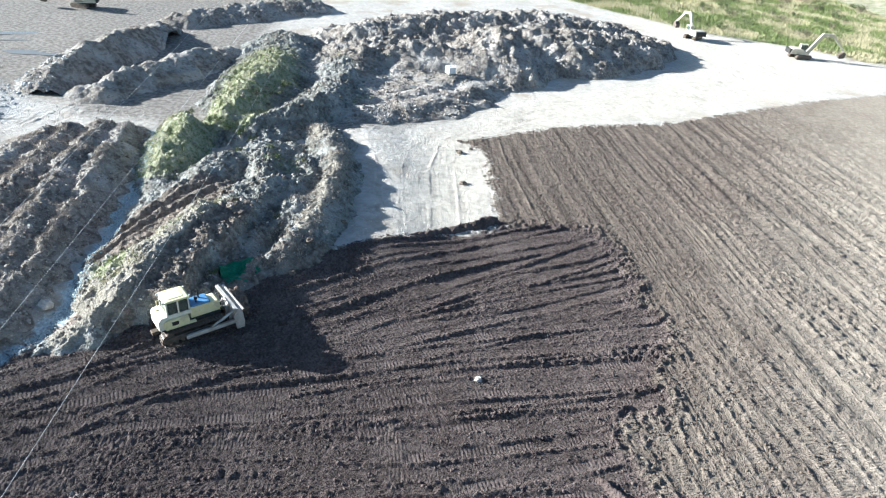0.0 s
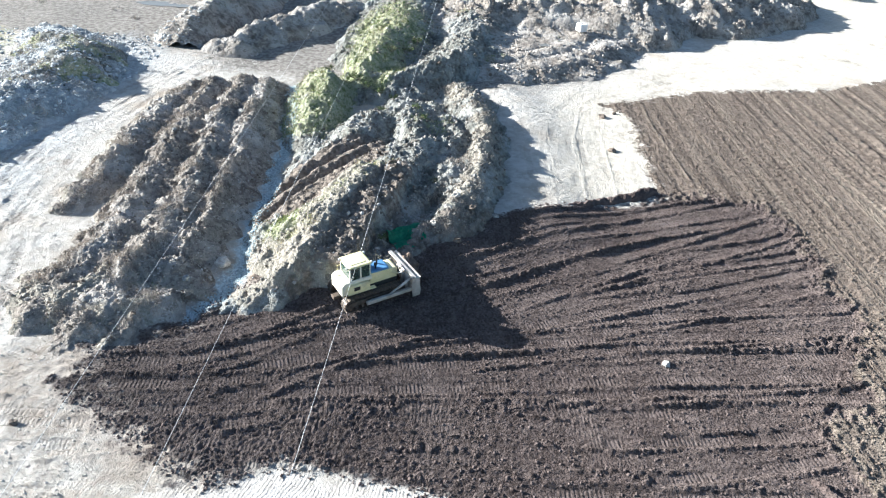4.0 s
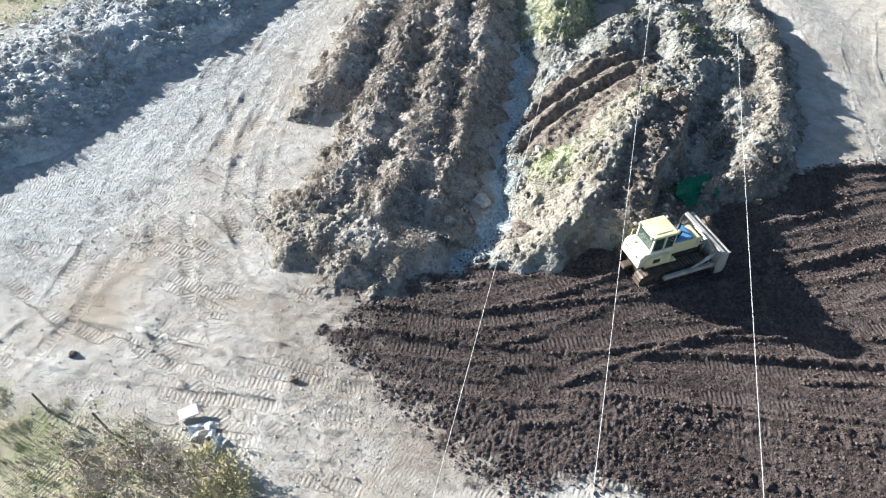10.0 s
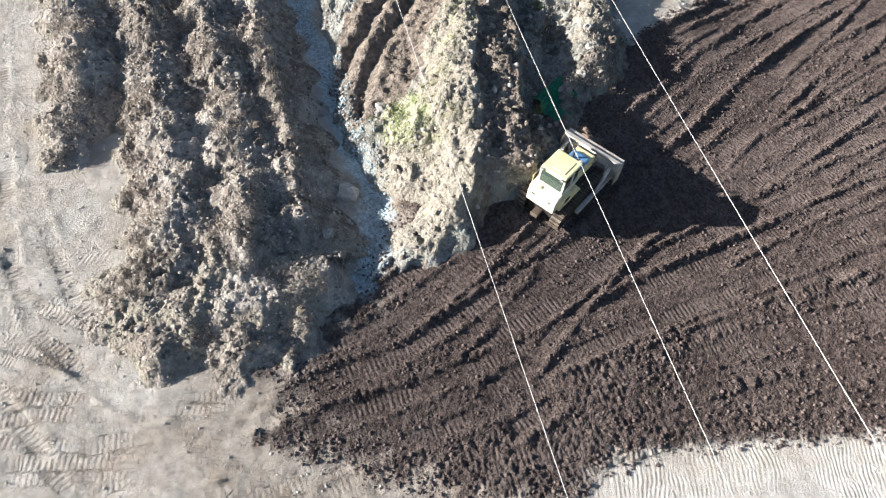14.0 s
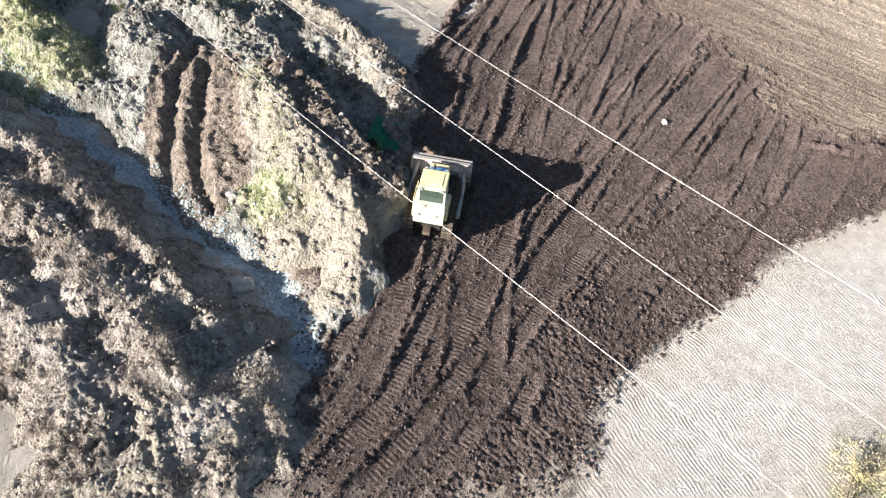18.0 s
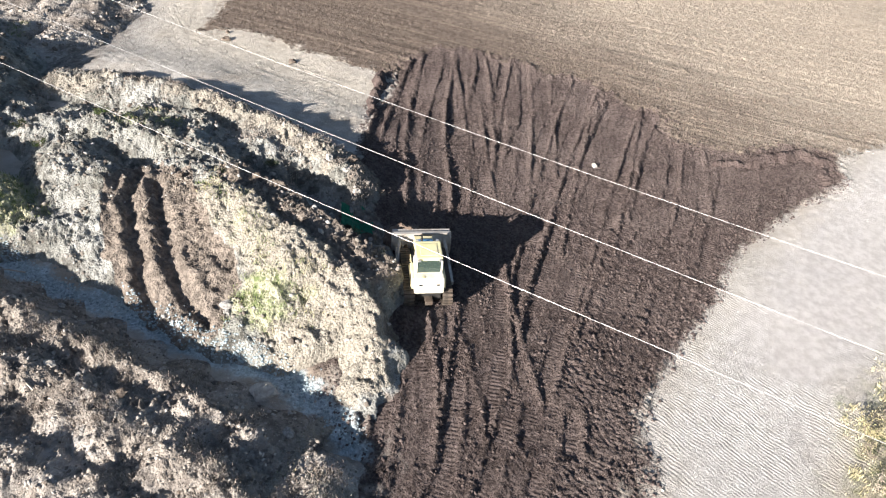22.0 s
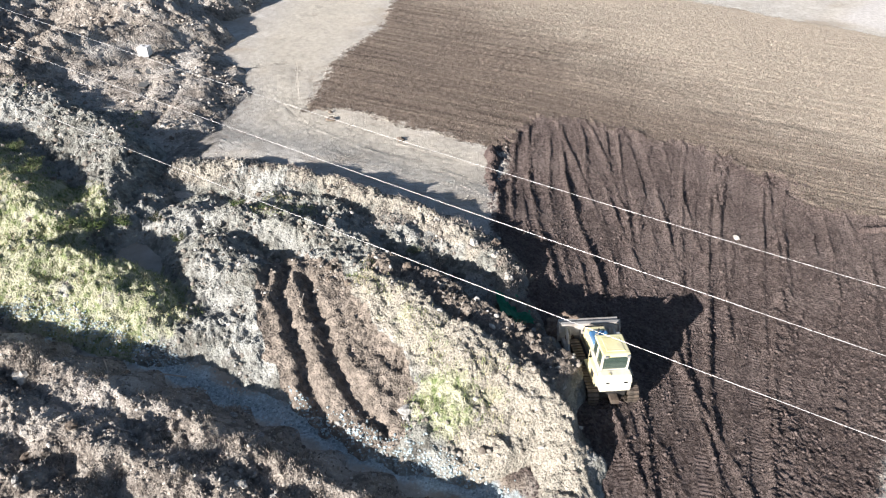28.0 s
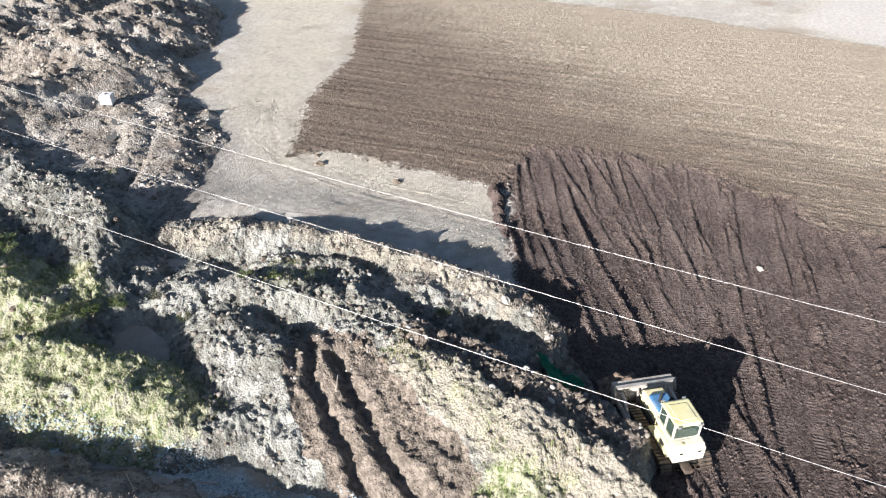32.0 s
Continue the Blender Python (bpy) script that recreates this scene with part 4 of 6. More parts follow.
for label, box, line, seed, green, mat in (
    ("dark earth heap beside the pale track", (-44, -18, 40, 78), [(-36.5, 49, 1.6, 4, 4), (-31.5, 57, 2.2, 4.5, 4.5), (-27, 65, 2.0, 4.5, 4.5), (-24, 71, 1.2, 4, 4)], 101, 0.0, MAT_SPOIL),
    ("rounded heap of dark earth with a steep face", (-64, -34, 48, 96), [(-43.6, 50, 1.4, 4, 3), (-42.6, 55, 2.9, 6, 3.8), (-41, 62, 3.4, 7, 4.2), (-38.6, 72, 3.2, 7, 4.4), (-36, 80, 2.2, 6, 4)], 111, 0.1, MAT_SPOIL),
    ("one rounded mound overgrown with pale grass", (-66, -40, 22, 54), [(-53.5, 29, 1.6, 5, 5), (-51.5, 35, 2.7, 6, 5.6), (-53.5, 41, 2.3, 6, 5.4), (-58, 45, 1.5, 5, 5)], 141, 1.0, MAT_HEAP),
    ("low far bank of grey earth", (-44, -8, 84, 126), [(-36, 92, 1.8, 5, 5), (-24, 104, 2.2, 6, 6), (-14, 112, 2.0, 6, 6)], 121, 0.3, MAT_SPOIL),
    ("long bank of grey rubble overgrown behind", (-86, -40, -22, 62), [(-66, -12, 1.5, 9, 7.2), (-60.4, 0, 1.7, 9, 7.2), (-58.4, 9, 1.8, 9, 7.2), (-55.2, 20, 1.8, 9, 7.0), (-52.6, 28, 1.8, 9, 6.6), (-52, 36, 1.7, 8, 6.2), (-55, 44, 1.4, 7, 6), (-60, 49, 1.0, 6, 5)], 131, 0.35, MAT_RUBBLE),
):
    split = None
    if seed == 131:
        split = regions_of([("rubble_slope", -66, 2, 1), ("rubble_slope", -58, 14, 1), ("rubble_slope", -53, 26, 1), ("rubble_slope", -49, 38, 1), ("rubble_slope", -48, 50, 1),
                            ("overgrown_back", -74, 16, 1), ("overgrown_back", -68, 30, 1), ("overgrown_back", -62, 44, 1)])
    elif seed == 101:
        split = regions_of([("south_lobe", -35, 51, 1), ("middle_lobe", -31, 58, 1), ("north_lobe", -26, 66, 1)])
    elif seed == 111:
        split = regions_of([("steep_face", -39, 60, 1), ("rounded_top", -45, 58, 1), ("tail", -38, 76, 1)])
    heap("earth_bank" if "bank" in label else "earth_heap", label, box, 0.3, small_heap(line, seed, green), mat, "earth bank" if "bank" in label else "spoil heap", split=split)


def soil_bank(line, seed):
    def shape(x, y):
        wx, wy = x + 0.5 * fbm(x, y, 2, 2, seed), y + 0.5 * fbm(x, y, 2, 2, seed + 1)
        h = ridge(wx, wy, line)
        return h + smooth(h, -0.3, 0.3) * rough_of(x, y, 0.7, seed), 0 * x, 0 * x

    return shape


MAT_DARK_EARTH = earth_material("dark_moist_earth", (0.080, 0.061, 0.056), (0.150, 0.117, 0.108), (0.16, 0.128, 0.116))
for label, box, line, seed in (
    ("ragged windrow of dark soil along the pale yard", (8, 27, -30, -10), [(13.4, -16.2, 0.12, 1.2, 1.2), (15.6, -19.0, 0.2, 1.3, 1.3), (19.6, -22.4, 0.3, 1.3, 1.4), (19.0, -24.6, 0.25, 1.2, 1.2), (15, -24.4, 0.15, 1.2, 1.2)], 151),
    ("strip of dark clods along the pale track", (1, 15, 8, 19), [(2.0, 10.9, 0.2, 0.9, 0.9), (6.0, 13.0, 0.4, 1.0, 1.0), (9.6, 14.4, 0.5, 1.0, 1.0), (12.2, 15.6, 0.35, 1.0, 1.0)], 161),
):
    heap("soil_mound", label, box, 0.13, soil_bank(line, seed), MAT_DARK_EARTH, "soil mound")


# ---- things: helpers ----
def part(name, bm, material, parent=None, label=""):
    """Links a bmesh as one mesh object, under a thing or a part."""
    me = bpy.data.meshes.new(name)
    bm.to_mesh(me)
    bm.free()
    me.materials.append(material)
    ob = new(name, me)
    if parent:
        ob.parent = parent
    return tagged(ob, label)


def box(bm, x, y, z, bevel=0.0):
    """A box from ranges; edges broken by bevel."""
    m = Matrix.Translation(((x[0] + x[1]) / 2, (y[0] + y[1]) / 2, (z[0] + z[1]) / 2)) @ Matrix.Diagonal((x[1] - x[0], y[1] - y[0], z[1] - z[0], 1))
    made = bmesh.ops.create_cube(bm, size=1, matrix=m)["verts"]
    if bevel:
        edges = list({e for v in made for e in v.link_edges})
        bmesh.ops.bevel(bm, geom=edges, offset=bevel, segments=2, affect="EDGES", profile=0.6)
    return bm


def rod(bm, a, b, r, r2=None, seg=10):
    a, b = Vector(a), Vector(b)
    m = Matrix.Translation((a + b) / 2) @ (b - a).to_track_quat("Z", "Y").to_matrix().to_4x4()
    bmesh.ops.create_cone(bm, cap_ends=True, segments=seg, radius1=r, radius2=r if r2 is None else r2, depth=(b - a).length, matrix=m)
    return bm


def prism(bm, outline, y0, y1, bevel=0.0):
    """A solid with an outline in x and z, from y0 to y1."""
    a = [bm.verts.new((x, y0, z)) for x, z in outline]
    b = [bm.verts.new((x, y1, z)) for x, z in outline]
    n = len(outline)
    faces = [bm.faces.new(a), bm.faces.new(b[::-1])] + [bm.faces.new((a[k], b[k], b[(k + 1) % n], a[(k + 1) % n])[::-1]) for k in range(n)]
    bmesh.ops.recalc_face_normals(bm, faces=faces)
    if bevel:
        edges = list({e for f in faces for e in f.edges})
        bmesh.ops.bevel(bm, geom=edges, offset=bevel, segments=2, affect="EDGES", profile=0.6)
    return bm


def fresh():
    return bmesh.new()


def thing(name, label, category, m, group=""):
    ob = new(name)
    ob.empty_display_size = 0.3
    ob.matrix_world = m
    return tagged(ob, label, category, group)


# ---- materials of things ----
def plain(name, low, high, rough=0.6, metal=0.0, scale=3.0, relief=0.004, spec=0.35, dirt=None, dirt_amount=0.5):
    n = Net(name)
    n.pos = n.tree.nodes.new("ShaderNodeTexCoord").outputs["Object"]
    color = n.mix(n.step(n.noise(scale, 5, 0.65), 0.35, 0.68), low, high)
    if dirt:
        color = n.mix(n.math("MULTIPLY", n.step(n.noise(scale * 0.7, 6, 0.72), 0.48, 0.62), dirt_amount), color, dirt)
    return n.done(color, n.step(n.noise(scale * 2, 4), 0.3, 0.7, rough - 0.12, min(1.0, rough + 0.15)), n.bump(n.noise(scale * 9, 4, 0.7), relief, 0.7), metal, spec)


DUST = (0.36, 0.31, 0.25)
PAINT = plain("faded_yellow_paint", (0.72, 0.64, 0.34), (0.78, 0.71, 0.45), 0.55, 0.0, 1.4, 0.002, dirt=DUST, dirt_amount=0.45)
CREAM = plain("sun_bleached_cream_paint", (0.70, 0.665, 0.53), (0.75, 0.72, 0.62), 0.5, 0.0, 1.2, 0.002, dirt=DUST, dirt_amount=0.3)
ROOF = plain("pale_yellow_roof_paint", (0.72, 0.67, 0.36), (0.77, 0.73, 0.46), 0.5, 0.0, 1.2, 0.002, dirt=DUST, dirt_amount=0.25)
BLUE = plain("blue_sheet_metal", (0.07, 0.19, 0.38), (0.12, 0.27, 0.47), 0.42, 0.0, 2.0, 0.003, dirt=DUST, dirt_amount=0.25)
STEEL = plain("worn_track_steel", (0.075, 0.062, 0.052), (0.17, 0.145, 0.12), 0.6, 0.35, 3.0, 0.006, dirt=(0.15, 0.115, 0.09), dirt_amount=0.8)
BARE = plain("polished_blade_steel", (0.46, 0.43, 0.39), (0.60, 0.57, 0.53), 0.5, 0.35, 1.6, 0.003, dirt=(0.33, 0.27, 0.22), dirt_amount=0.55)
BLACK = plain("black_rubber_and_iron", (0.02, 0.02, 0.02), (0.04, 0.038, 0.036), 0.7, 0.0, 3.0)
CHROME = plain("cylinder_chrome", (0.6, 0.6, 0.6), (0.7, 0.7, 0.7), 0.25, 0.9, 4.0, 0.0005)
WHITE_PLASTIC = plain("white_plastic", (0.74, 0.75, 0.76), (0.80, 0.80, 0.80), 0.5, 0.0, 1.0, 0.002, dirt=(0.55, 0.52, 0.47), dirt_amount=0.25)
GREY_METAL = plain("galvanised_metal", (0.42, 0.43, 0.44), (0.55, 0.55, 0.56), 0.5, 0.7, 4.0)
WIRE = plain("bright_aluminium_wire", (0.60, 0.60, 0.60), (0.70, 0.70, 0.70), 0.5, 0.4, 2.0, 0.0005)
WOOD = plain("weathered_wood", (0.13, 0.10, 0.075), (0.24, 0.195, 0.15), 0.85, 0.0, 6.0, 0.01)
PALE_WOOD = plain("bleached_timber", (0.42, 0.36, 0.29), (0.56, 0.50, 0.42), 0.85, 0.0, 6.0, 0.01)
GREEN_NET = plain("green_plastic_net", (0.02, 0.20, 0.11), (0.05, 0.33, 0.19), 0.55, 0.0, 5.0, 0.01)
BLUE_BAG = plain("pale_blue_plastic_sheet", (0.52, 0.57, 0.64), (0.70, 0.74, 0.79), 0.45, 0.0, 5.0, 0.01)
WHITE_BOARD = plain("white_insulation_board", (0.74, 0.73, 0.70), (0.82, 0.81, 0.79), 0.7, 0.0, 3.0, 0.004)


def glass_material():
    n = Net("dark_cab_glass")
    n.bsdf.inputs["Transmission Weight"].default_value = 0.55
    return n.done((0.10, 0.15, 0.13), 0.06, spec=0.5)


def water_material():
    n = Net("shallow_puddle_water")
    return n.done((0.16, 0.15, 0.13), 0.05, n.bump(n.noise(3, 3), 0.004, 0.4), spec=0.5)


def island_material(name, tones, rough=0.93, relief=0.03, scale=9.0):
    """Loose pieces: each island takes a tone of its own."""
    n = Net(name)
    geo = n.tree.nodes.new("ShaderNodeNewGeometry")
    r = geo.outputs["Random Per Island"]
    color = n.mix(n.step(r, 0.05, 0.55), tones[0], tones[1])
    color = n.mix(n.step(r, 0.70, 0.95), color, tones[2])
    color = n.mix(n.math("MULTIPLY", n.step(n.noise(scale, 4, 0.7), 0.45, 0.65), 0.6), color, tones[1])
    return n.done(color, rough, n.bump(n.noise(scale * 2, 5, 0.7), relief, 0.8) if relief else None, spec=0.15)


GLASS, WATER = glass_material(), water_material()
MAT_CLOD = island_material("dark_soil_clods", ((0.080, 0.063, 0.058), (0.135, 0.107, 0.099), (0.165, 0.133, 0.123)))
MAT_STONE = island_material("mixed_stones", ((0.13, 0.11, 0.093), (0.29, 0.266, 0.235), (0.48, 0.465, 0.44)))
MAT_SPOIL_STONE = island_material("earthy_stones", ((0.15, 0.128, 0.11), (0.36, 0.325, 0.285), (0.56, 0.53, 0.49)))
MAT_BLOCK = island_material("grey_rubble_blocks", ((0.30, 0.31, 0.315), (0.50, 0.515, 0.52), (0.70, 0.715, 0.72)))
MAT_WHITE_STONE = island_material("pale_stones", ((0.42, 0.39, 0.35), (0.58, 0.55, 0.50), (0.70, 0.68, 0.64)))
MAT_BLADE = island_material("grass_blades", ((0.11, 0.165, 0.05), (0.21, 0.26, 0.095), (0.42, 0.41, 0.235)), 0.7, 0)
MAT_STRAW = island_material("dry_grass_blades", ((0.40, 0.36, 0.22), (0.54, 0.49, 0.33), (0.30, 0.31, 0.15)), 0.75, 0)
MAT_DRY_LEAF = island_material("dry_shrub_leaves", ((0.38, 0.325, 0.265), (0.50, 0.44, 0.36), (0.60, 0.55, 0.46)), 0.8, 0)
MAT_YELLOW_LEAF = island_material("yellow_green_shrub_leaves", ((0.32, 0.30, 0.16), (0.45, 0.41, 0.24), (0.54, 0.49, 0.29)), 0.75, 0)
MAT_GREEN_LEAF = island_material("green_shrub_leaves", ((0.045, 0.075, 0.022), (0.085, 0.125, 0.04), (0.17, 0.20, 0.075)), 0.75, 0)
MAT_TWIG = plain("dry_twigs", (0.20, 0.165, 0.13), (0.34, 0.29, 0.235), 0.85, 0.0, 8.0, 0.003)


# ---- bulldozer ----
def bulldozer(m):
    top = thing("bulldozer", "faded yellow crawler bulldozer with steel blade on dark soil", "bulldozer", m)
    # crawler tracks
    R, L0, L1, W = 0.50, -1.95, 1.62, 0.60
    for s in (1, -1):
        yc = 1.12 * s
        frame_bm = fresh()
        box(frame_bm, (L0 + 0.1, L1 - 0.1), (yc - 0.16, yc + 0.16), (0.34, 0.72), 0.04)
        track = part("track", frame_bm, STEEL, top, "dusty steel crawler track")
        rim = 2 * (L1 - L0) + 2 * math.pi * R
        count = 46
        shoe = fresh()
        box(shoe, (-0.098, 0.098), (-W / 2, W / 2), (-0.02, 0.02))
        box(shoe, (-0.085, -0.060), (-W / 2, W / 2), (0.02, 0.075))
        first = None
        for k in range(count):
            q = rim * k / count
            if q < L1 - L0:
                mm = pose(L0 + q, yc, 0.57 + R)
            elif q < L1 - L0 + math.pi * R:
                a = (q - (L1 - L0)) / R
                mm = pose(L1 + R * math.sin(a), yc, 0.57 + R * math.cos(a), 0, math.degrees(a), 0)
            elif q < 2 * (L1 - L0) + math.pi * R:
                mm = pose(L1 - (q - (L1 - L0) - math.pi * R), yc, 0.57 - R, 0, 180, 0)
            else:
                a = (q - 2 * (L1 - L0) - math.pi * R) / R
                mm = pose(L0 - R * math.sin(a), yc, 0.57 - R * math.cos(a), 0, 180 + math.degrees(a), 0)
            if first is None:
                first = ob = part("track_shoe", shoe, STEEL, track)
            else:
                ob = new("track_shoe", first.data)
                ob.parent = track
            ob.matrix_basis = mm
        for name, x, r in (("sprocket", L0, 0.42), ("idler", L1, 0.40)):
            bm = fresh()
            rod(bm, (x, yc - 0.12, 0.57), (x, yc + 0.12, 0.57), r, seg=20)
            rod(bm, (x, yc - 0.22, 0.57), (x, yc + 0.22, 0.57), 0.16, seg=14)
            part(name, bm, STEEL, track)
        for k in range(7):
            x = L0 + 0.45 + k * (L1 - L0 - 0.9) / 6
            part("roller", rod(fresh(), (x, yc - 0.17, 0.24), (x, yc + 0.17, 0.24), 0.13, seg=12), STEEL, track)
        # fender and side tank
        part("fender", box(fresh(), (-2.0, 0.1), (min(s * 0.62, s * 1.02), max(s * 0.62, s * 1.02)), (1.17, 1.23), 0.02), PAINT, top)
        part("side_tank", prism(fresh(), [(-2.05, 1.23), (-0.35, 1.23), (-0.35, 1.78), (-0.5, 1.9), (-1.9, 1.9), (-2.05, 1.75)], min(s * 0.70, s * 0.99), max(s * 0.70, s * 0.99), 0.04), PAINT, top)
        part("tank_cover", box(fresh(), (-1.55, -1.1), (min(s * 0.985, s * 1.01), max(s * 0.985, s * 1.01)), (1.42, 1.72), 0.01), BLACK, top)
        # push arm, brace and blade tilt cylinder
        arm = fresh()
        box(arm, (-0.9, 2.75), (min(s * 1.45, s * 1.67), max(s * 1.45, s * 1.67)), (0.42, 0.70), 0.04)
        part("push_arm", arm, BARE, top, "long pale steel push arm beside the track")
        bm = fresh()
        rod(bm, (0.9, s * 1.56, 0.72), (2.62, s * 1.40, 1.35), 0.07)
        rod(bm, (1.5, s * 1.52, 0.93), (2.3, s * 1.43, 1.23), 0.10)
        part("brace", bm, BARE, top)
        bm = fresh()
        rod(bm, (1.15, s * 0.52, 1.95), (2.05, s * 0.50, 1.45), 0.085)
        lift = part("lift_cylinder", bm, PAINT, top)
        part("piston", rod(fresh(), (2.0, s * 0.50, 1.48), (2.72, s * 0.48, 1.10), 0.045), CHROME, lift)
    # hull, hood and engine
    part("hull", box(fresh(), (-2.2, 1.9), (-0.74, 0.74), (0.45, 1.25), 0.06), BLACK, top)
    part("hood", prism(fresh(), [(-0.15, 1.2), (1.95, 1.15), (1.98, 1.95), (1.85, 2.05), (-0.15, 2.12)], -0.56, 0.56, 0.05), PAINT, top)
    part("hood_cover", box(fresh(), (-0.05, 1.35), (-0.54, 0.54), (2.0, 2.24), 0.11), BLUE, top, "blue rounded cover lying on the hood")
    grille = part("radiator_guard", box(fresh(), (1.98, 2.05), (-0.55, 0.55), (1.0, 2.0), 0.02), BLACK, top)
    for k in range(6):
        part("slat", box(fresh(), (2.05, 2.075), (-0.5, 0.5), (1.1 + 0.14 * k, 1.16 + 0.14 * k)), PAINT, grille)
    bm = fresh()
    rod(bm, (0.75, 0.22, 2.12), (0.75, 0.22, 2.75), 0.065)
    rod(bm, (0.75, 0.22, 2.72), (0.68, 0.22, 2.92), 0.055)
    part("exhaust_pipe", bm, BLACK, top)
    bm = fresh()
    rod(bm, (0.42, -0.26, 2.2), (0.42, -0.26, 2.5), 0.055)
    rod(bm, (0.42, -0.26, 2.5), (0.42, -0.26, 2.66), 0.115, seg=14)
    part("air_intake", bm, BLACK, top)
    # cab
    cab = part("cab", prism(fresh(), [(-1.75, 1.85), (-0.1, 1.85), (-0.12, 2.15), (-1.75, 2.15)], -0.78, 0.78, 0.03), CREAM, top)
    for x, y in ((-1.70, -0.72), (-1.70, 0.72), (-0.95, -0.74), (-0.95, 0.74), (-0.20, -0.62), (-0.20, 0.62)):
        part("pillar", box(fresh(), (x - 0.05, x + 0.05), (y - 0.05, y + 0.05), (2.12, 3.12), 0.012), CREAM, cab)
    for name, x, y, z in (("front_window", (-0.19, -0.165), (-0.58, 0.58), (2.16, 3.08)), ("rear_window", (-1.72, -1.695), (-0.66, 0.66), (2.2, 3.08)),
                          ("side_window", (-1.64, -1.0), (0.71, 0.735), (2.18, 3.08)), ("side_window", (-1.64, -1.0), (-0.735, -0.71), (2.18, 3.08)),
                          ("door_window", (-0.9, -0.26), (0.68, 0.705), (2.16, 3.08)), ("door_window", (-0.9, -0.26), (-0.705, -0.68), (2.16, 3.08))):
        part(name, box(fresh(), x, y, z), GLASS, cab, "dark cab glass")
    part("seat", prism(fresh(), [(-1.45, 2.15), (-0.8, 2.15), (-0.8, 2.35), (-1.25, 2.4), (-1.38, 2.95), (-1.5, 2.95)], -0.28, 0.28, 0.03), BLACK, cab)
    part("cab_roof", prism(fresh(), [(-1.82, 3.10), (-0.10, 3.10), (-0.07, 3.16), (-0.2, 3.26), (-1.7, 3.26), (-1.85, 3.18)], -0.76, 0.76, 0.06), ROOF, top, "cream sun-bleached cab roof")
    part("roof_panel", box(fresh(), (-1.5, -0.45), (-0.5, 0.5), (3.255, 3.29), 0.015), ROOF, top)
    for y in (-0.6, 0.6):
        part("work_light", box(fresh(), (-0.10, 0.0), (y - 0.09, y + 0.09), (3.12, 3.26), 0.02), GREY_METAL, top)
        part("work_light", box(fresh(), (-1.93, -1.84), (y - 0.09, y + 0.09), (3.12, 3.26), 0.02), GREY_METAL, top)
    # rear tank with hitch
    part("fuel_tank", prism(fresh(), [(-2.4, 1.15), (-1.75, 1.15), (-1.75, 2.15), (-2.2, 2.12), (-2.4, 1.9)], -0.86, 0.86, 0.07), CREAM, top, "cream rear fuel tank")
    part("filler_cap", rod(fresh(), (-2.1, 0.35, 2.12), (-2.1, 0.35, 2.18), 0.09, seg=14), PAINT, top)
    part("hitch", box(fresh(), (-2.75, -2.2), (-0.22, 0.22), (0.55, 0.8), 0.03), STEEL, top)
    for y in (-0.5, 0.5):
        part("tail_light", box(fresh(), (-2.425, -2.4), (y - 0.1, y + 0.1), (1.75, 1.85), 0.008), BLACK, top)
    bm = fresh()
    for a, b in (((-0.4, 0.97, 1.9), (-0.4, 0.97, 2.45)), ((-1.9, 0.97, 1.9), (-1.9, 0.97, 2.45)), ((-0.4, 0.97, 2.45), (-1.9, 0.97, 2.45))):
        rod(bm, a, b, 0.02, seg=8)
    part("handrail", bm, PAINT, top)
    # blade: a curved mouldboard with ribs, edge and corner bits
    outline = []
    for k in range(9):
        a = radians(-62 + 118 * k / 8)
        outline.append((3.42 - 0.92 * math.cos(a) + 0.30 * (k / 8), 0.86 + 0.86 * math.sin(a)))
    back = [(x - 0.10, z) for x, z in outline[::-1]]
    blade = part("blade", prism(fresh(), outline + back, -1.82, 1.82), BARE, top, "wide dusty steel blade")
    part("cutting_edge", box(fresh(), (2.90, 3.04), (-1.84, 1.84), (0.02, 0.16), 0.01), STEEL, blade)
    for y in (-1.85, 1.85):
        part("end_plate", prism(fresh(), [(2.55, 0.05), (3.12, 0.05), (3.18, 0.5), (3.05, 1.5), (2.75, 1.72), (2.42, 1.2)], y - 0.03, y + 0.03), BARE, blade)
    for y in (-1.2, -0.48, 0.48, 1.2):
        part("rib", prism(fresh(), [(2.28, 0.55), (2.52, 0.3), (2.50, 1.4), (2.36, 1.1)], y - 0.05, y + 0.05), BARE, blade)
    part("top_rail", box(fresh(), (2.52, 2.78), (-1.78, 1.78), (1.60, 1.72), 0.03), BARE, blade)
    return top


def rest_on(x, y, heading, spread=1.0):
    z = float(np.max(ground_z(np.array([x, x + spread, x - spread, x, x]), np.array([y, y, y, y + spread, y - spread]))))
    return pose(x, y, z, 0, 0, heading)


DOZER = (-12.7, -2.2, 33)
bulldozer(pose(DOZER[0], DOZER[1], float(np.percentile(ground_z(DOZER[0] + np.random.default_rng(1).uniform(-1.7, 1.7, 60), DOZER[1] + np.random.default_rng(2).uniform(-1.4, 1.4, 60)), 70)), 0, 0, DOZER[2]))


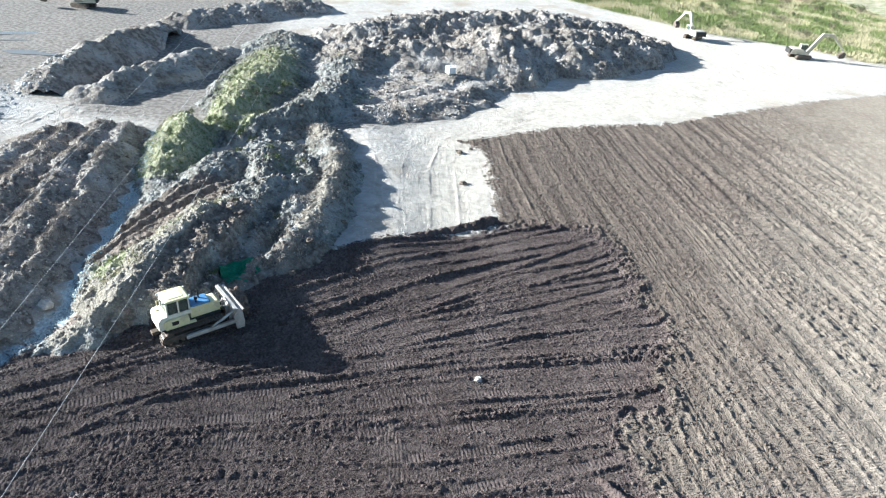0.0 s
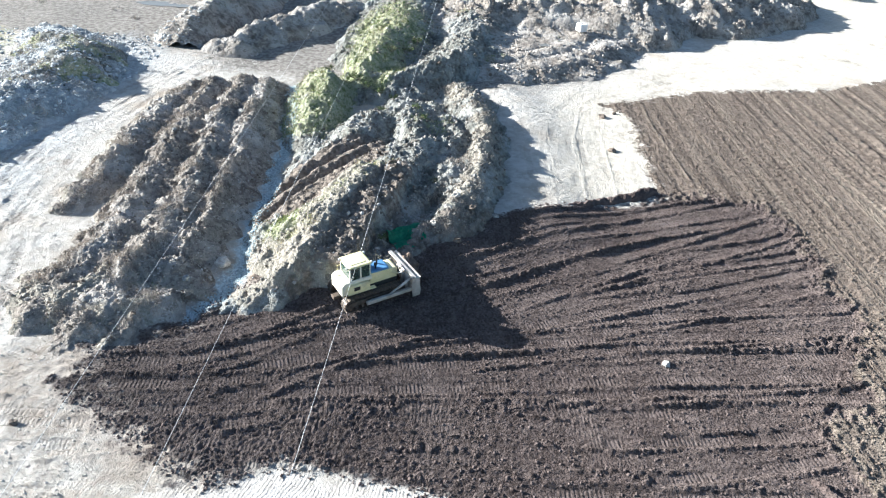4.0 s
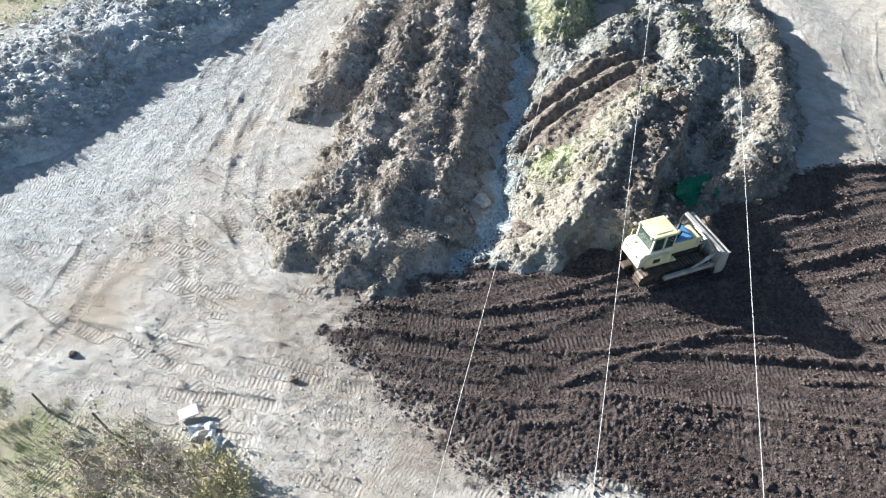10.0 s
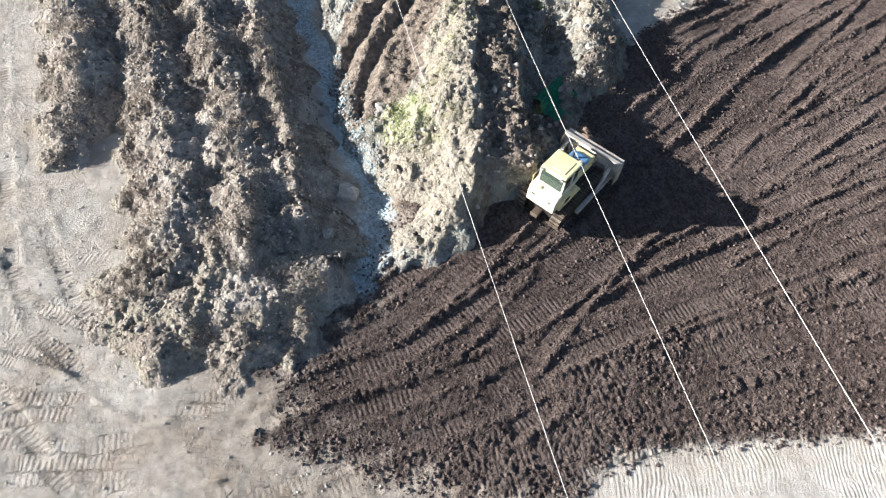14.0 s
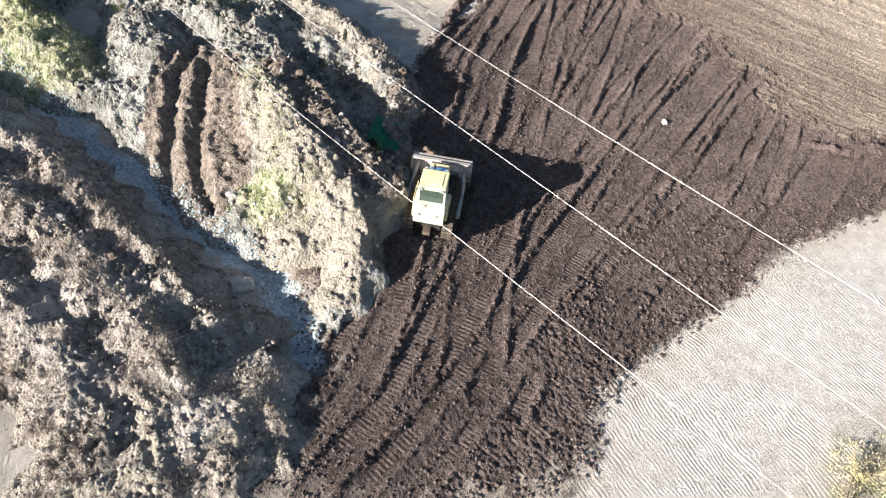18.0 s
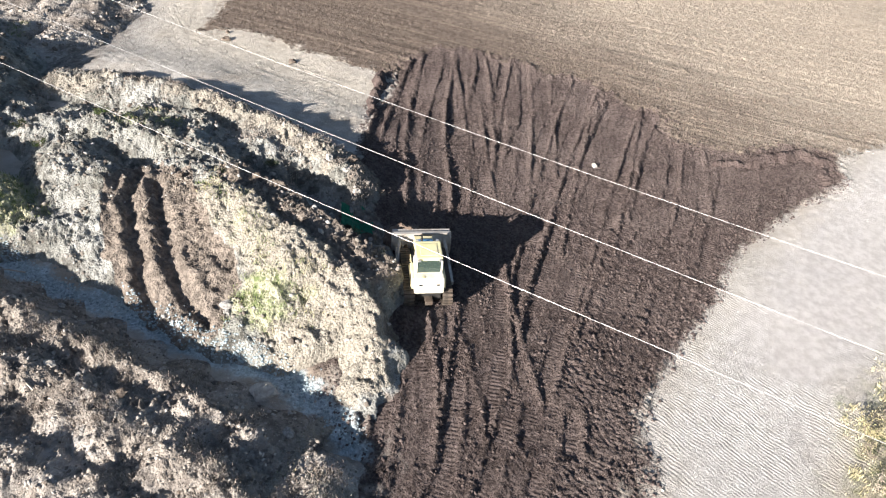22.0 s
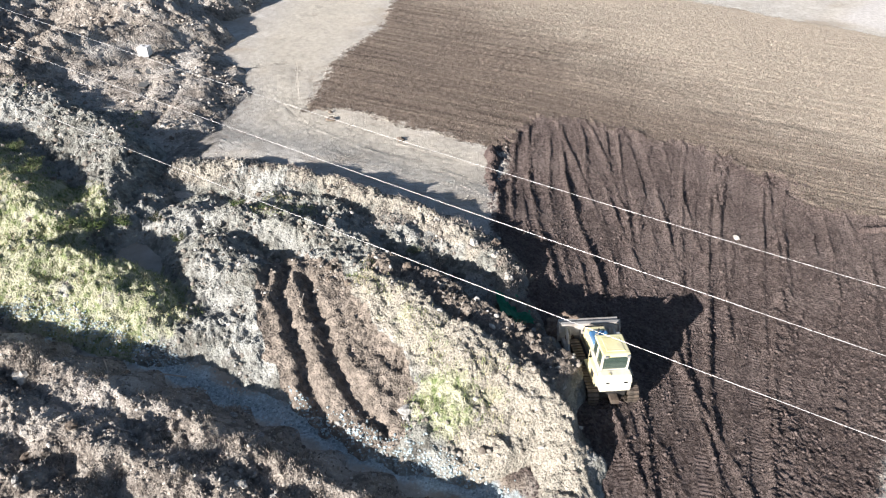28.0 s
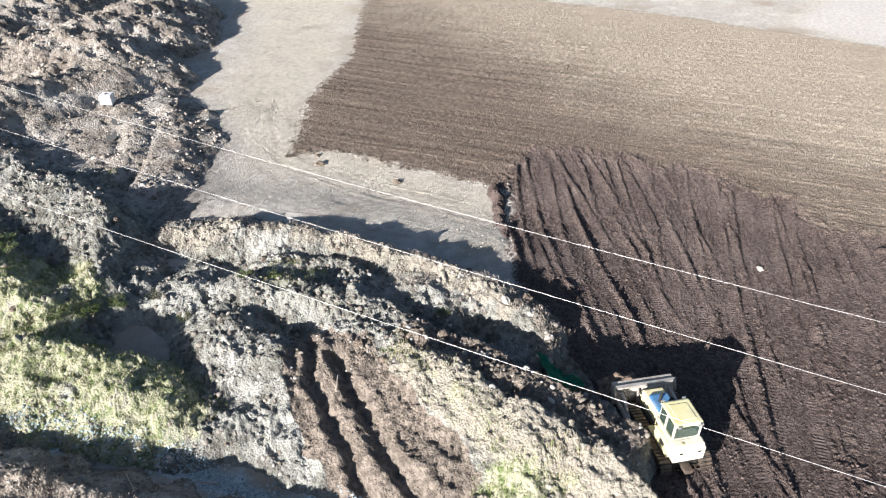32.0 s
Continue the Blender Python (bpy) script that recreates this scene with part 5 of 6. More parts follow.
def carried_soil(x, y, z, size):
    """A low pile of crumbled soil rolling off the end of the blade."""
    bm = fresh()
    bmesh.ops.create_icosphere(bm, subdivisions=4, radius=1)
    for v in bm.verts:
        k = 1 + 0.30 * noise.noise(v.co * 2.1) + 0.20 * noise.noise(v.co * 5.3) + 0.10 * noise.noise(v.co * 11.0)
        v.co = Vector((v.co.x * k * size, v.co.y * k * size * 1.5, max(v.co.z * k * 1.35 * size, -0.3)))
    ob = part("soil_pile", bm, plain("loose_brown_soil", (0.13, 0.098, 0.080), (0.26, 0.205, 0.165), 0.95, 0.0, 2.6, 0.08, 0.1))
    ob.matrix_world = pose(x, y, z, 0, 0, DOZER[2])
    tagged(ob, "crumbled brown soil pushed up before the bulldozer blade", "soil pile")


DX, DY = math.cos(radians(DOZER[2])), math.sin(radians(DOZER[2]))
for out, side, size in ((3.45, 0.95, 1.0),):
    px, py = DOZER[0] + out * DX - side * DY, DOZER[1] + out * DY + side * DX
    carried_soil(px, py, float(top_z(np.array([px]), np.array([py]))[0][0]) + 0.05, size)


# ---- excavators far off by the track ----
FADED = plain("dusty_faded_paint", (0.48, 0.45, 0.35), (0.58, 0.55, 0.46), 0.7, 0.0, 1.0, 0.002, dirt=DUST, dirt_amount=0.6)


def excavator(m, label, swing, reach):
    top = thing("excavator", label, "excavator", m, "parked excavators")
    for s in (1, -1):
        bm = prism(fresh(), [(-1.9, 0.3), (-1.6, 0.02), (1.6, 0.02), (1.9, 0.3), (1.9, 0.65), (1.6, 0.92), (-1.6, 0.92), (-1.9, 0.65)], s * 1.1 - 0.3, s * 1.1 + 0.3, 0.04)
        part("track", bm, STEEL, top)
    part("carriage", box(fresh(), (-1.0, 1.0), (-0.85, 0.85), (0.4, 0.95), 0.05), BLACK, top)
    turn = Matrix.Rotation(radians(swing), 4, "Z")

    def put(name, bm, mat, label=""):
        bmesh.ops.transform(bm, matrix=turn, verts=bm.verts)
        return part(name, bm, mat, top, label)

    put("body", prism(fresh(), [(-2.5, 1.0), (1.2, 1.0), (1.2, 1.5), (0.2, 1.75), (-0.4, 2.1), (-2.2, 2.1), (-2.5, 1.7)], -1.3, 1.3, 0.08), FADED)
    put("counterweight", box(fresh(), (-2.85, -2.3), (-1.25, 1.25), (1.05, 2.0), 0.12), BLACK)
    cab = put("cab", box(fresh(), (-0.2, 1.35), (0.35, 1.3), (1.2, 2.85), 0.08), FADED)
    for x, y, z in (((1.35, 1.37), (0.45, 1.2), (1.7, 2.7)), ((0.0, 1.2), (1.30, 1.32), (1.8, 2.7)), ((0.0, 1.2), (0.33, 0.35), (1.8, 2.7))):
        bm = box(fresh(), x, y, z)
        bmesh.ops.transform(bm, matrix=turn, verts=bm.verts)
        part("window", bm, GLASS, cab)
    knee, wrist, tip = (3.2, 4.6 + 0.5 * reach), (5.6, 4.3 + 0.9 * reach), (7.4 + reach, 2.0)
    put("boom", prism(fresh(), [(1.0, 1.3), (1.3, 1.2), (3.4, knee[1] - 0.3), (wrist[0], wrist[1] - 0.25), (wrist[0], wrist[1] + 0.1), (3.1, knee[1] + 0.35), (0.9, 1.7)], -0.5, -0.1, 0.03), FADED)
    put("stick", prism(fresh(), [(wrist[0] - 0.6, wrist[1] + 0.35), (wrist[0] - 0.5, wrist[1] - 0.25), (tip[0] - 0.1, tip[1]), (tip[0] + 0.12, tip[1] + 0.15)], -0.42, -0.18, 0.02), FADED)
    put("bucket", prism(fresh(), [(tip[0] - 0.2, tip[1] + 0.2), (tip[0] + 0.3, tip[1] - 0.1), (tip[0] + 0.1, tip[1] - 1.0), (tip[0] - 0.8, tip[1] - 1.2), (tip[0] - 1.0, tip[1] - 0.6)], -0.8, 0.2, 0.04), STEEL)
    bm = fresh()
    rod(bm, (1.5, -0.3, 1.35), (2.6, -0.3, 3.2), 0.09)
    put("boom_cylinder", bm, BLACK)
    return top


for x, y, heading, swing, reach, text in ((71.6, 104.8, 40, 60, 0.5, "yellow tracked excavator with raised boom, beside the pale track"),
                                          (89.8, 92.0, 10, -20, 1.2, "yellow tracked excavator with stretched boom, by an earth mound"),
                                          (-57, 101.5, 160, 30, 0.0, "yellow tracked machine parked by far puddles")):
    excavator(pose(x, y, float(top_z(np.array([x]), np.array([y]))[0][0]) - 0.03, 0, 0, heading), text, swing, reach)


# ---- power lines ----
def power_line(x0, z0, drift, rise, sag):
    """A bare conductor strung along y, hanging in a shallow sag."""
    top = fresh()
    ring = []
    for k in range(61):
        y = -95 + 4.2 * k
        x, z = x0 + drift * (y + 5), z0 + rise * (y + 5) + sag * (y + 5) ** 2
        ring.append([top.verts.new((x + 0.0085 * math.cos(a), y, z + 0.0085 * math.sin(a))) for a in [2 * math.pi * q / 6 for q in range(6)]])
    for a, b in zip(ring, ring[1:]):
        for q in range(6):
            top.faces.new((a[q], a[(q + 1) % 6], b[(q + 1) % 6], b[q]))
    ob = part("power_line", top, WIRE)
    tagged(ob, "thin bright bare overhead power conductor", "power line", "overhead power lines", "structure")


for wire in ((-21.3, 10.8, 0.038, 0.030, 0.0003), (-16.6, 10.9, 0.050, 0.033, 0.0002), (-11.63, 10.77, 0.060, 0.016, 0.0004)):
    power_line(*wire)


# ---- white tank on the rutted lot, puddles ----
def white_tank(m):
    top = thing("water_tank", "white plastic bulk tank in a metal cage on rutted earth", "tank", m)
    part("tank_body", box(fresh(), (-0.85, 0.85), (-0.85, 0.85), (0.18, 1.75), 0.14), WHITE_PLASTIC, top)
    part("pallet", box(fresh(), (-0.9, 0.9), (-0.9, 0.9), (0.0, 0.17), 0.02), WOOD, top)
    part("lid", rod(fresh(), (0, 0, 1.75), (0, 0, 1.83), 0.22, seg=20), BLACK, top)
    cage = fresh()
    for s in (-0.875, 0.875):
        for k in (-0.85, -0.28, 0.28, 0.85):
            rod(cage, (k, s, 0.15), (k, s, 1.74), 0.014, seg=6)
            rod(cage, (s, k, 0.15), (s, k, 1.74), 0.014, seg=6)
        for z in (0.5, 1.1, 1.7):
            rod(cage, (-0.88, s, z), (0.88, s, z), 0.014, seg=6)
            rod(cage, (s, -0.88, z), (s, 0.88, z), 0.014, seg=6)
    part("cage", cage, WHITE_PLASTIC, top)
    return top


TANK = (12.2, 61.6)
white_tank(pose(*TANK, float(top_z(np.array([TANK[0]]), np.array([TANK[1]]))[0][0]) - 0.05, 0, 0, 24) @ Matrix.Diagonal((0.72, 0.72, 0.72, 1)))


def puddle(x, y, z, rx, ry, turn, label):
    bm = fresh()
    pick = random.Random(int(x * 10 + y))
    ring = []
    for k in range(26):
        a = 2 * math.pi * k / 26
        r = 1 + 0.22 * math.sin(2 * a + pick.random()) + 0.12 * math.sin(3 * a + 2) + pick.uniform(-0.05, 0.05)
        ring.append(bm.verts.new((rx * r * math.cos(a), ry * r * math.sin(a), 0)))
    face = bm.faces.new(ring)
    bmesh.ops.extrude_face_region(bm, geom=[face])
    bm.verts.ensure_lookup_table()
    for v in bm.verts[:26]:
        v.co.z -= 0.25
    bmesh.ops.recalc_face_normals(bm, faces=bm.faces)
    ob = part("puddle", bm, WATER)
    ob.matrix_world = pose(x, y, z, 0, 0, turn)
    tagged(ob, label, "puddle", "puddles", "structure")


for x, y, rx, ry, turn, text in ((9.6, 57.6, 0.8, 1.7, -35, "small murky puddle in a rut near a white tank"), (6.2, 55.4, 1.0, 0.6, 20, "dark puddle in a wheel rut"),
                                 (-52.3, 67.6, 4.0, 1.3, -10, "long bright puddle on wet earth"), (-58.5, 79.5, 4.6, 1.1, 8, "long bright puddle on wet earth"),
                                 (-62.8, 71.5, 2.4, 0.8, -6, "bright puddle on wet earth"), (-57.6, 74.8, 3.2, 0.6, 4, "long bright puddle on wet earth")):
    z = float(np.median(top_z(x + np.random.default_rng(3).uniform(-rx, rx, 40), y + np.random.default_rng(4).uniform(-ry, ry, 40))[0]))
    puddle(x, y, z + 0.03, rx, ry, turn, text)


# ---- loose stones, clods, grass ----
def piece_shapes(count, seed, flat=0.75):
    """A few angular lumps of 20 faces, as arrays."""
    bm = fresh()
    bmesh.ops.create_icosphere(bm, subdivisions=1, radius=1)
    bm.verts.ensure_lookup_table()
    v = np.array([p.co[:] for p in bm.verts])
    f = np.array([[p.index for p in q.verts] for q in bm.faces])
    bm.free()
    r = np.random.default_rng(seed)
    return [(v * r.uniform(0.45, 1.35, (len(v), 1)) * np.array([1.0, r.uniform(0.65, 1.0), flat * r.uniform(0.7, 1.0)]), f) for _ in range(count)]


def scatter(name, label, category, x, y, size, mat, seed, sink=0.25, flat=0.75, at=top_z):
    """Loose pieces joined into one object of kind stuff."""
    r = np.random.default_rng(seed)
    z = at(x, y)[0]
    shapes = piece_shapes(8, seed, flat)
    which, turn = r.integers(0, len(shapes), len(x)), r.uniform(0, 2 * math.pi, len(x))
    tilt = r.uniform(-0.35, 0.35, (len(x), 2))
    all_v, all_f, start = [], [], 0
    for k, (v, f) in enumerate(shapes):
        pick = which == k
        n = int(pick.sum())
        c, s = np.cos(turn[pick])[:, None], np.sin(turn[pick])[:, None]
        px, py, pz = v[None, :, 0], v[None, :, 1], v[None, :, 2]
        wz = pz + tilt[pick][:, :1] * px + tilt[pick][:, 1:] * py
        wx, wy = c * px - s * py, s * px + c * py
        sz = size[pick][:, None]
        pos = np.stack([x[pick][:, None] + sz * wx, y[pick][:, None] + sz * wy, z[pick][:, None] + sz * (wz + flat * 0.6 - sink)], -1)
        all_v.append(pos.reshape(-1, 3))
        all_f.append((np.arange(n)[:, None, None] * len(v) + f[None] + start).reshape(-1, 3))
        start += n * len(v)
    return raw_mesh(name, label, category, np.concatenate(all_v), np.concatenate(all_f), mat)


def raw_mesh(name, label, category, verts, faces, mat, smooth_faces=False):
    me = bpy.data.meshes.new(name)
    me.vertices.add(len(verts))
    me.vertices.foreach_set("co", verts.ravel().astype(np.float32))
    n = faces.shape[1]
    me.loops.add(faces.size)
    me.loops.foreach_set("vertex_index", faces.ravel().astype(np.int32))
    me.polygons.add(len(faces))
    me.polygons.foreach_set("loop_start", np.arange(0, faces.size, n, dtype=np.int32))
    me.update(calc_edges=True)
    me.materials.append(mat)
    return tagged(new(name, me), label, category, kind="stuff")


def at_ground(x, y):
    return ground_z(x, y), 0 * x


def press_at(x, y):
    i = np.clip(np.searchsorted(gx, x), 0, len(gx) - 1)
    j = np.clip(np.searchsorted(gy, y), 0, len(gy) - 1)
    return g_press[j, i]


sr = np.random.default_rng(11)
x, y = sr.uniform(-31, 26, 90000), sr.uniform(-27, 17, 90000)
d = inside(x, y, DARK) + 0.5 * fbm(x, y, 2.2, 3, 5)
want = (d > -0.5) & (press_at(x, y) < 0.3) & (sr.random(90000) < 0.22 + 0.45 * smooth(fbm(x, y, 3.5, 2, 17), -0.1, 0.5) * smooth(x - 0.4 * y, 6, -6) + 0.6 * np.exp(-((d / 1.0) ** 2)))
x, y = x[want], y[want]
scatter("soil_clods", "loose dark brown soil clods on dozed ground", "soil clods", x, y, 0.025 + 0.095 * sr.random(len(x)) ** 2.5, MAT_CLOD, 12, at=at_ground)

x, y = sr.uniform(12, 30, 9000), sr.uniform(-30, 42, 9000)
want = (inside(x, y, TILLED) > 0) & (inside(x, y, DARK) < 0)
x, y = x[want], y[want]
scatter("field_clods", "small dry clods on the tilled field", "soil clods", x, y, 0.03 + 0.10 * sr.random(len(x)) ** 3, island_material("dry_field_clods", ((0.09, 0.07, 0.056), (0.16, 0.127, 0.103), (0.21, 0.17, 0.14))), 13, at=at_ground)

x, y = sr.uniform(-41, -22, 40000), sr.uniform(-9, 39, 40000)
z, g = top_z(x, y)
want = (z - ground_z(x, y) > 0.08) & (x < -23.5)
x, y = x[want], y[want]
scatter("spoil_stones", "stones and lumps lying on tipped earth ridges", "stones", x, y, 0.02 + 0.12 * sr.random(len(x)) ** 5, MAT_SPOIL_STONE, 14, 0.4)

x, y = sr.uniform(-25, 3, 34000), sr.uniform(-6, 70, 34000)
z, g = top_z(x, y)
want = (z - ground_z(x, y) > 0.08) & (sr.random(len(x)) < 0.35 + 0.65 * smooth(fbm(x, y, 5, 2, 19), -0.2, 0.3)) & (g < 0.75) & (np.hypot((x + 18.8) / 4, (y - 12) / 6) > 1) & ((y < 42) | (sr.random(len(x)) < 0.5))
x, y = x[want], y[want]
scatter("heap_stones", "stones and rubble strewn over a large earth heap", "stones", x, y, 0.03 + 0.20 * sr.random(len(x)) ** 5, MAT_STONE, 15, 0.4)

x, y = sr.uniform(-82, -42, 40000), sr.uniform(-4, 58, 40000)
z, g = top_z(x, y)
toe = inside(x, y, [(-64, -4), (-52, 10), (-47.5, 24), (-44.5, 40), (-45, 52), (-70, 52), (-80, 0)])
want = ((z - ground_z(x, y) > 0.15) | ((toe > 0) & (sr.random(len(x)) < 0.5))) & (sr.random(len(x)) < 0.25 + 0.6 * smooth(fbm(x, y, 8, 2, 23), -0.3, 0.2))
x, y = x[want], y[want]
scatter("rubble_blocks", "grey broken rubble blocks on a bank", "rubble", x, y, 0.05 + 0.30 * sr.random(len(x)) ** 4, MAT_BLOCK, 16, 0.3, 0.6)

x, y = sr.uniform(-18, 62, 14000), sr.uniform(42, 108, 14000)
z, g = top_z(x, y)
want = (z - ground_z(x, y) > 0.25)
x, y = x[want], y[want]
scatter("far_heap_lumps", "earth lumps and stones on the far heap", "stones", x, y, 0.05 + 0.30 * sr.random(len(x)) ** 5, MAT_SPOIL_STONE, 17, 0.4)

x, y = sr.uniform(-52, 24, 56000), sr.uniform(-31, 46, 56000)
z, g = top_z(x, y)
want = (z - ground_z(x, y) < 0.02) & (inside(x, y, DARK) < -0.3) & (inside(x, y, TILLED) < 0) & ((y > -16) | (x < -24) | (sr.random(len(x)) < 0.2)) & (sr.random(len(x)) < 0.15 + 0.85 * smooth(fbm(x, y, 8, 2, 29) + 0.3 * (x < -38), -0.05, 0.45))
x, y = x[want], y[want]
scatter("road_stones", "small pale stones scattered on crushed-stone tracks", "stones", x, y, 0.018 + 0.07 * sr.random(len(x)) ** 3, MAT_WHITE_STONE, 18, at=at_ground)

path_len = np.r_[0, np.cumsum([math.hypot(b[0] - a[0], b[1] - a[1]) for a, b in zip(DITCH, DITCH[1:])])]
q = sr.random(5200) * path_len[-1]
x = np.interp(q, path_len, [p[0] for p in DITCH]) + 0.2 + sr.normal(0, 0.36, 5200)
y = np.interp(q, path_len, [p[1] for p in DITCH]) + sr.normal(0, 0.3, 5200)
scatter("ditch_gravel", "bluish grey gravel along the bottom of a ditch", "gravel", x, y, 0.03 + 0.08 * sr.random(5200) ** 2, island_material("bluish_gravel", ((0.24, 0.30, 0.325), (0.42, 0.505, 0.54), (0.62, 0.71, 0.75))), 19)


def grass(name, label, x, y, mat, seed, tall=0.35, blades=7, spread=0.16, thin=1.0):
    """Tufts of blades, each blade one bent triangle pair."""
    r = np.random.default_rng(seed)
    z = top_z(x, y)[0]
    n = len(x) * blades
    bx, by, bz = (np.repeat(v, blades) for v in (x, y, z))
    bx, by = bx + r.normal(0, spread, n), by + r.normal(0, spread, n)
    a, h, w = r.uniform(0, 2 * math.pi, n), tall * r.uniform(0.4, 1.1, n), thin * (0.04 * tall + 0.02 * r.random(n))
    lean = r.uniform(0.15, 0.6, n) * h
    dx, dy = np.cos(a), np.sin(a)
    p0 = np.stack([bx - dy * w, by + dx * w, bz - 0.08], -1)
    p1 = np.stack([bx + dy * w, by - dx * w, bz - 0.08], -1)
    p2 = np.stack([bx + 0.4 * lean * dx + dy * w * 0.7, by + 0.4 * lean * dy - dx * w * 0.7, bz + 0.6 * h], -1)
    p3 = np.stack([bx + lean * dx, by + lean * dy, bz + h], -1)
    verts = np.stack([p0, p1, p2, p3], 1).reshape(-1, 3)
    k = np.arange(n)[:, None] * 4
    faces = np.concatenate([k + np.array([[0, 1, 2]]), k + np.array([[0, 2, 3]])])
    return raw_mesh(name, label, "grass", verts, faces, mat)


x, y = sr.uniform(-28, 0, 60000), sr.uniform(-4, 72, 60000)
z, g = top_z(x, y)
want = (z - ground_z(x, y) > 0.1) & (g + 0.9 * fbm(x, y, 1.6, 3, 33) + 0.5 * sr.random(len(x)) > 0.62) & (g > 0.14) & (sr.random(len(x)) < 0.6) & (np.hypot((x + 18.8) / 3.4, (y - 12) / 5.4) > 1)
x, y = x[want], y[want]
third = sr.random(len(x)) < 0.30 + 0.38 * (y > 21) + 0.6 * (np.hypot(x + 20.4, y - 4.3) < 2.6)
grass("grass", "green grass and weeds growing on an earth heap", x[third], y[third], MAT_BLADE, 41, 0.16, 8, 0.18, 0.8)
grass("dry_grass", "dry straw-coloured grass on an earth heap", x[~third], y[~third], MAT_STRAW, 42, 0.17, 7, 0.18, 0.7)
MAT_WEED = island_material("withered_weed_stalks", ((0.25, 0.215, 0.185), (0.42, 0.375, 0.33), (0.56, 0.52, 0.46)), 0.8, 0)
x, y = sr.uniform(-41, -23.5, 26000), sr.uniform(-8, 38, 26000)
z, g = top_z(x, y)
want = (z - ground_z(x, y) > 0.35) & (fbm(x, y, 2.8, 3, 38) + 0.5 * sr.random(len(x)) > 0.46)
grass("withered_weeds", "withered brown weeds on tipped earth ridges", x[want], y[want], MAT_WEED, 47, 0.24, 6, 0.13, 0.4)
x, y = sr.uniform(-13, 2, 16000), sr.uniform(3, 40, 16000)
z, g = top_z(x, y)
rim_gap = along(x, y, [(-7, 36), (-3.6, 30), (-3.8, 20), (-5, 14), (-6.6, 8), (-8, 5.4)])[0]
want = (z - ground_z(x, y) > 0.5) & (rim_gap + 1.2 * fbm(x, y, 3, 2, 39) < 2.0) & (fbm(x, y, 1.8, 2, 40) + 0.5 * sr.random(len(x)) > 0.25)
grass("withered_weeds", "withered pinkish brown weeds along the rim of a heap", x[want], y[want], MAT_WEED, 48, 0.22, 6, 0.15, 0.4)
x, y = sr.uniform(-60, 26, 30000), sr.uniform(-44, -16, 30000)
want = (veg_field(x, y) + 1.5 * fbm(x, y, 3, 2, 35) > 0.2) & (sr.random(len(x)) < 0.5)
grass("dry_grass", "dry grass and weeds on the rough edge of the yard", x[want], y[want], MAT_STRAW, 43, 0.26)
x, y = sr.uniform(48, 150, 26000), sr.uniform(84, 175, 26000)
want = veg_field(x, y) > 0.5
lush = fbm(x, y, 9, 3, 37) + 0.25 * sr.random(len(x)) > 0.12
grass("dry_grass", "tall dry grass beyond the far track", x[want & ~lush], y[want & ~lush], MAT_STRAW, 44, 0.8, 6, 0.5)
grass("grass", "green weeds and bushes of grass beyond the far track", x[want & lush], y[want & lush], MAT_BLADE, 46, 0.9, 6, 0.5)
x, y = sr.uniform(-90, -46, 14000), sr.uniform(-2, 70, 14000)
z, g = top_z(x, y)
want = (g + 0.4 * fbm(x, y, 4, 2, 36) > 0.28)
grass("dry_grass", "dry grass on the back of a rubble bank", x[want], y[want], MAT_WEED, 45, 0.4, 6, 0.3, 0.6)


# ---- shrubs ----
def shrub_mesh(seed, leaf_mat, leaves, size, name="foliage"):
    r = random.Random(seed)
    twig, tips = fresh(), []
    for _ in range(9):
        a, out = r.uniform(0, 2 * math.pi), r.uniform(0.25, 0.8)
        mid = Vector((0.5 * out * math.cos(a), 0.5 * out * math.sin(a), r.uniform(0.3, 0.55)))
        rod(twig, (0.05 * math.cos(a), 0.05 * math.sin(a), -0.1), mid, 0.022, 0.014, 5)
        for _ in range(4):
            b = a + r.uniform(-1.0, 1.0)
            tip = mid + Vector((0.45 * out * math.cos(b), 0.45 * out * math.sin(b), r.uniform(0.15, 0.6)))
            rod(twig, mid, tip, 0.012, 0.004, 4)
            tips.append((mid, tip))
    bm = fresh()
    for _ in range(leaves):
        p, q = r.choice(tips)
        c = p.lerp(q, r.uniform(0.25, 1.1)) + Vector((r.gauss(0, 0.09), r.gauss(0, 0.09), r.gauss(0, 0.08)))
        u = Vector((r.gauss(0, 1), r.gauss(0, 1), r.gauss(0, 0.7))).normalized() * r.uniform(0.02, 0.055)
        v = u.orthogonal().normalized() * u.length * 0.55
        bm.faces.new([bm.verts.new(c - u), bm.verts.new(c + v), bm.verts.new(c + u), bm.verts.new(c - v)])
    return twig, bm


def shrub(seed, label, leaf_mat, leaves, group):
    top = thing("shrub", label, "shrub", Matrix.Identity(4), group)
    twig, bm = shrub_mesh(seed, leaf_mat, leaves, 1.0)
    part("twig_frame", twig, MAT_TWIG, top)
    part("foliage", bm, leaf_mat, top)
    return top


def place(ob, x, y, size, turn):
    z = float(top_z(np.array([x]), np.array([y]))[0][0])
    return pose(x, y, z - 0.03, 0, 0, turn) @ Matrix.Diagonal((size, size, size * 0.72, 1))


def plant_out(first, spots):
    for k, (x, y, size) in enumerate(spots):
        m = place(first, x, y, size, 47 * k)
        if k == 0:
            first.matrix_world = m
        else:
            made = copy_thing(first, m)
            made.matrix_world = m


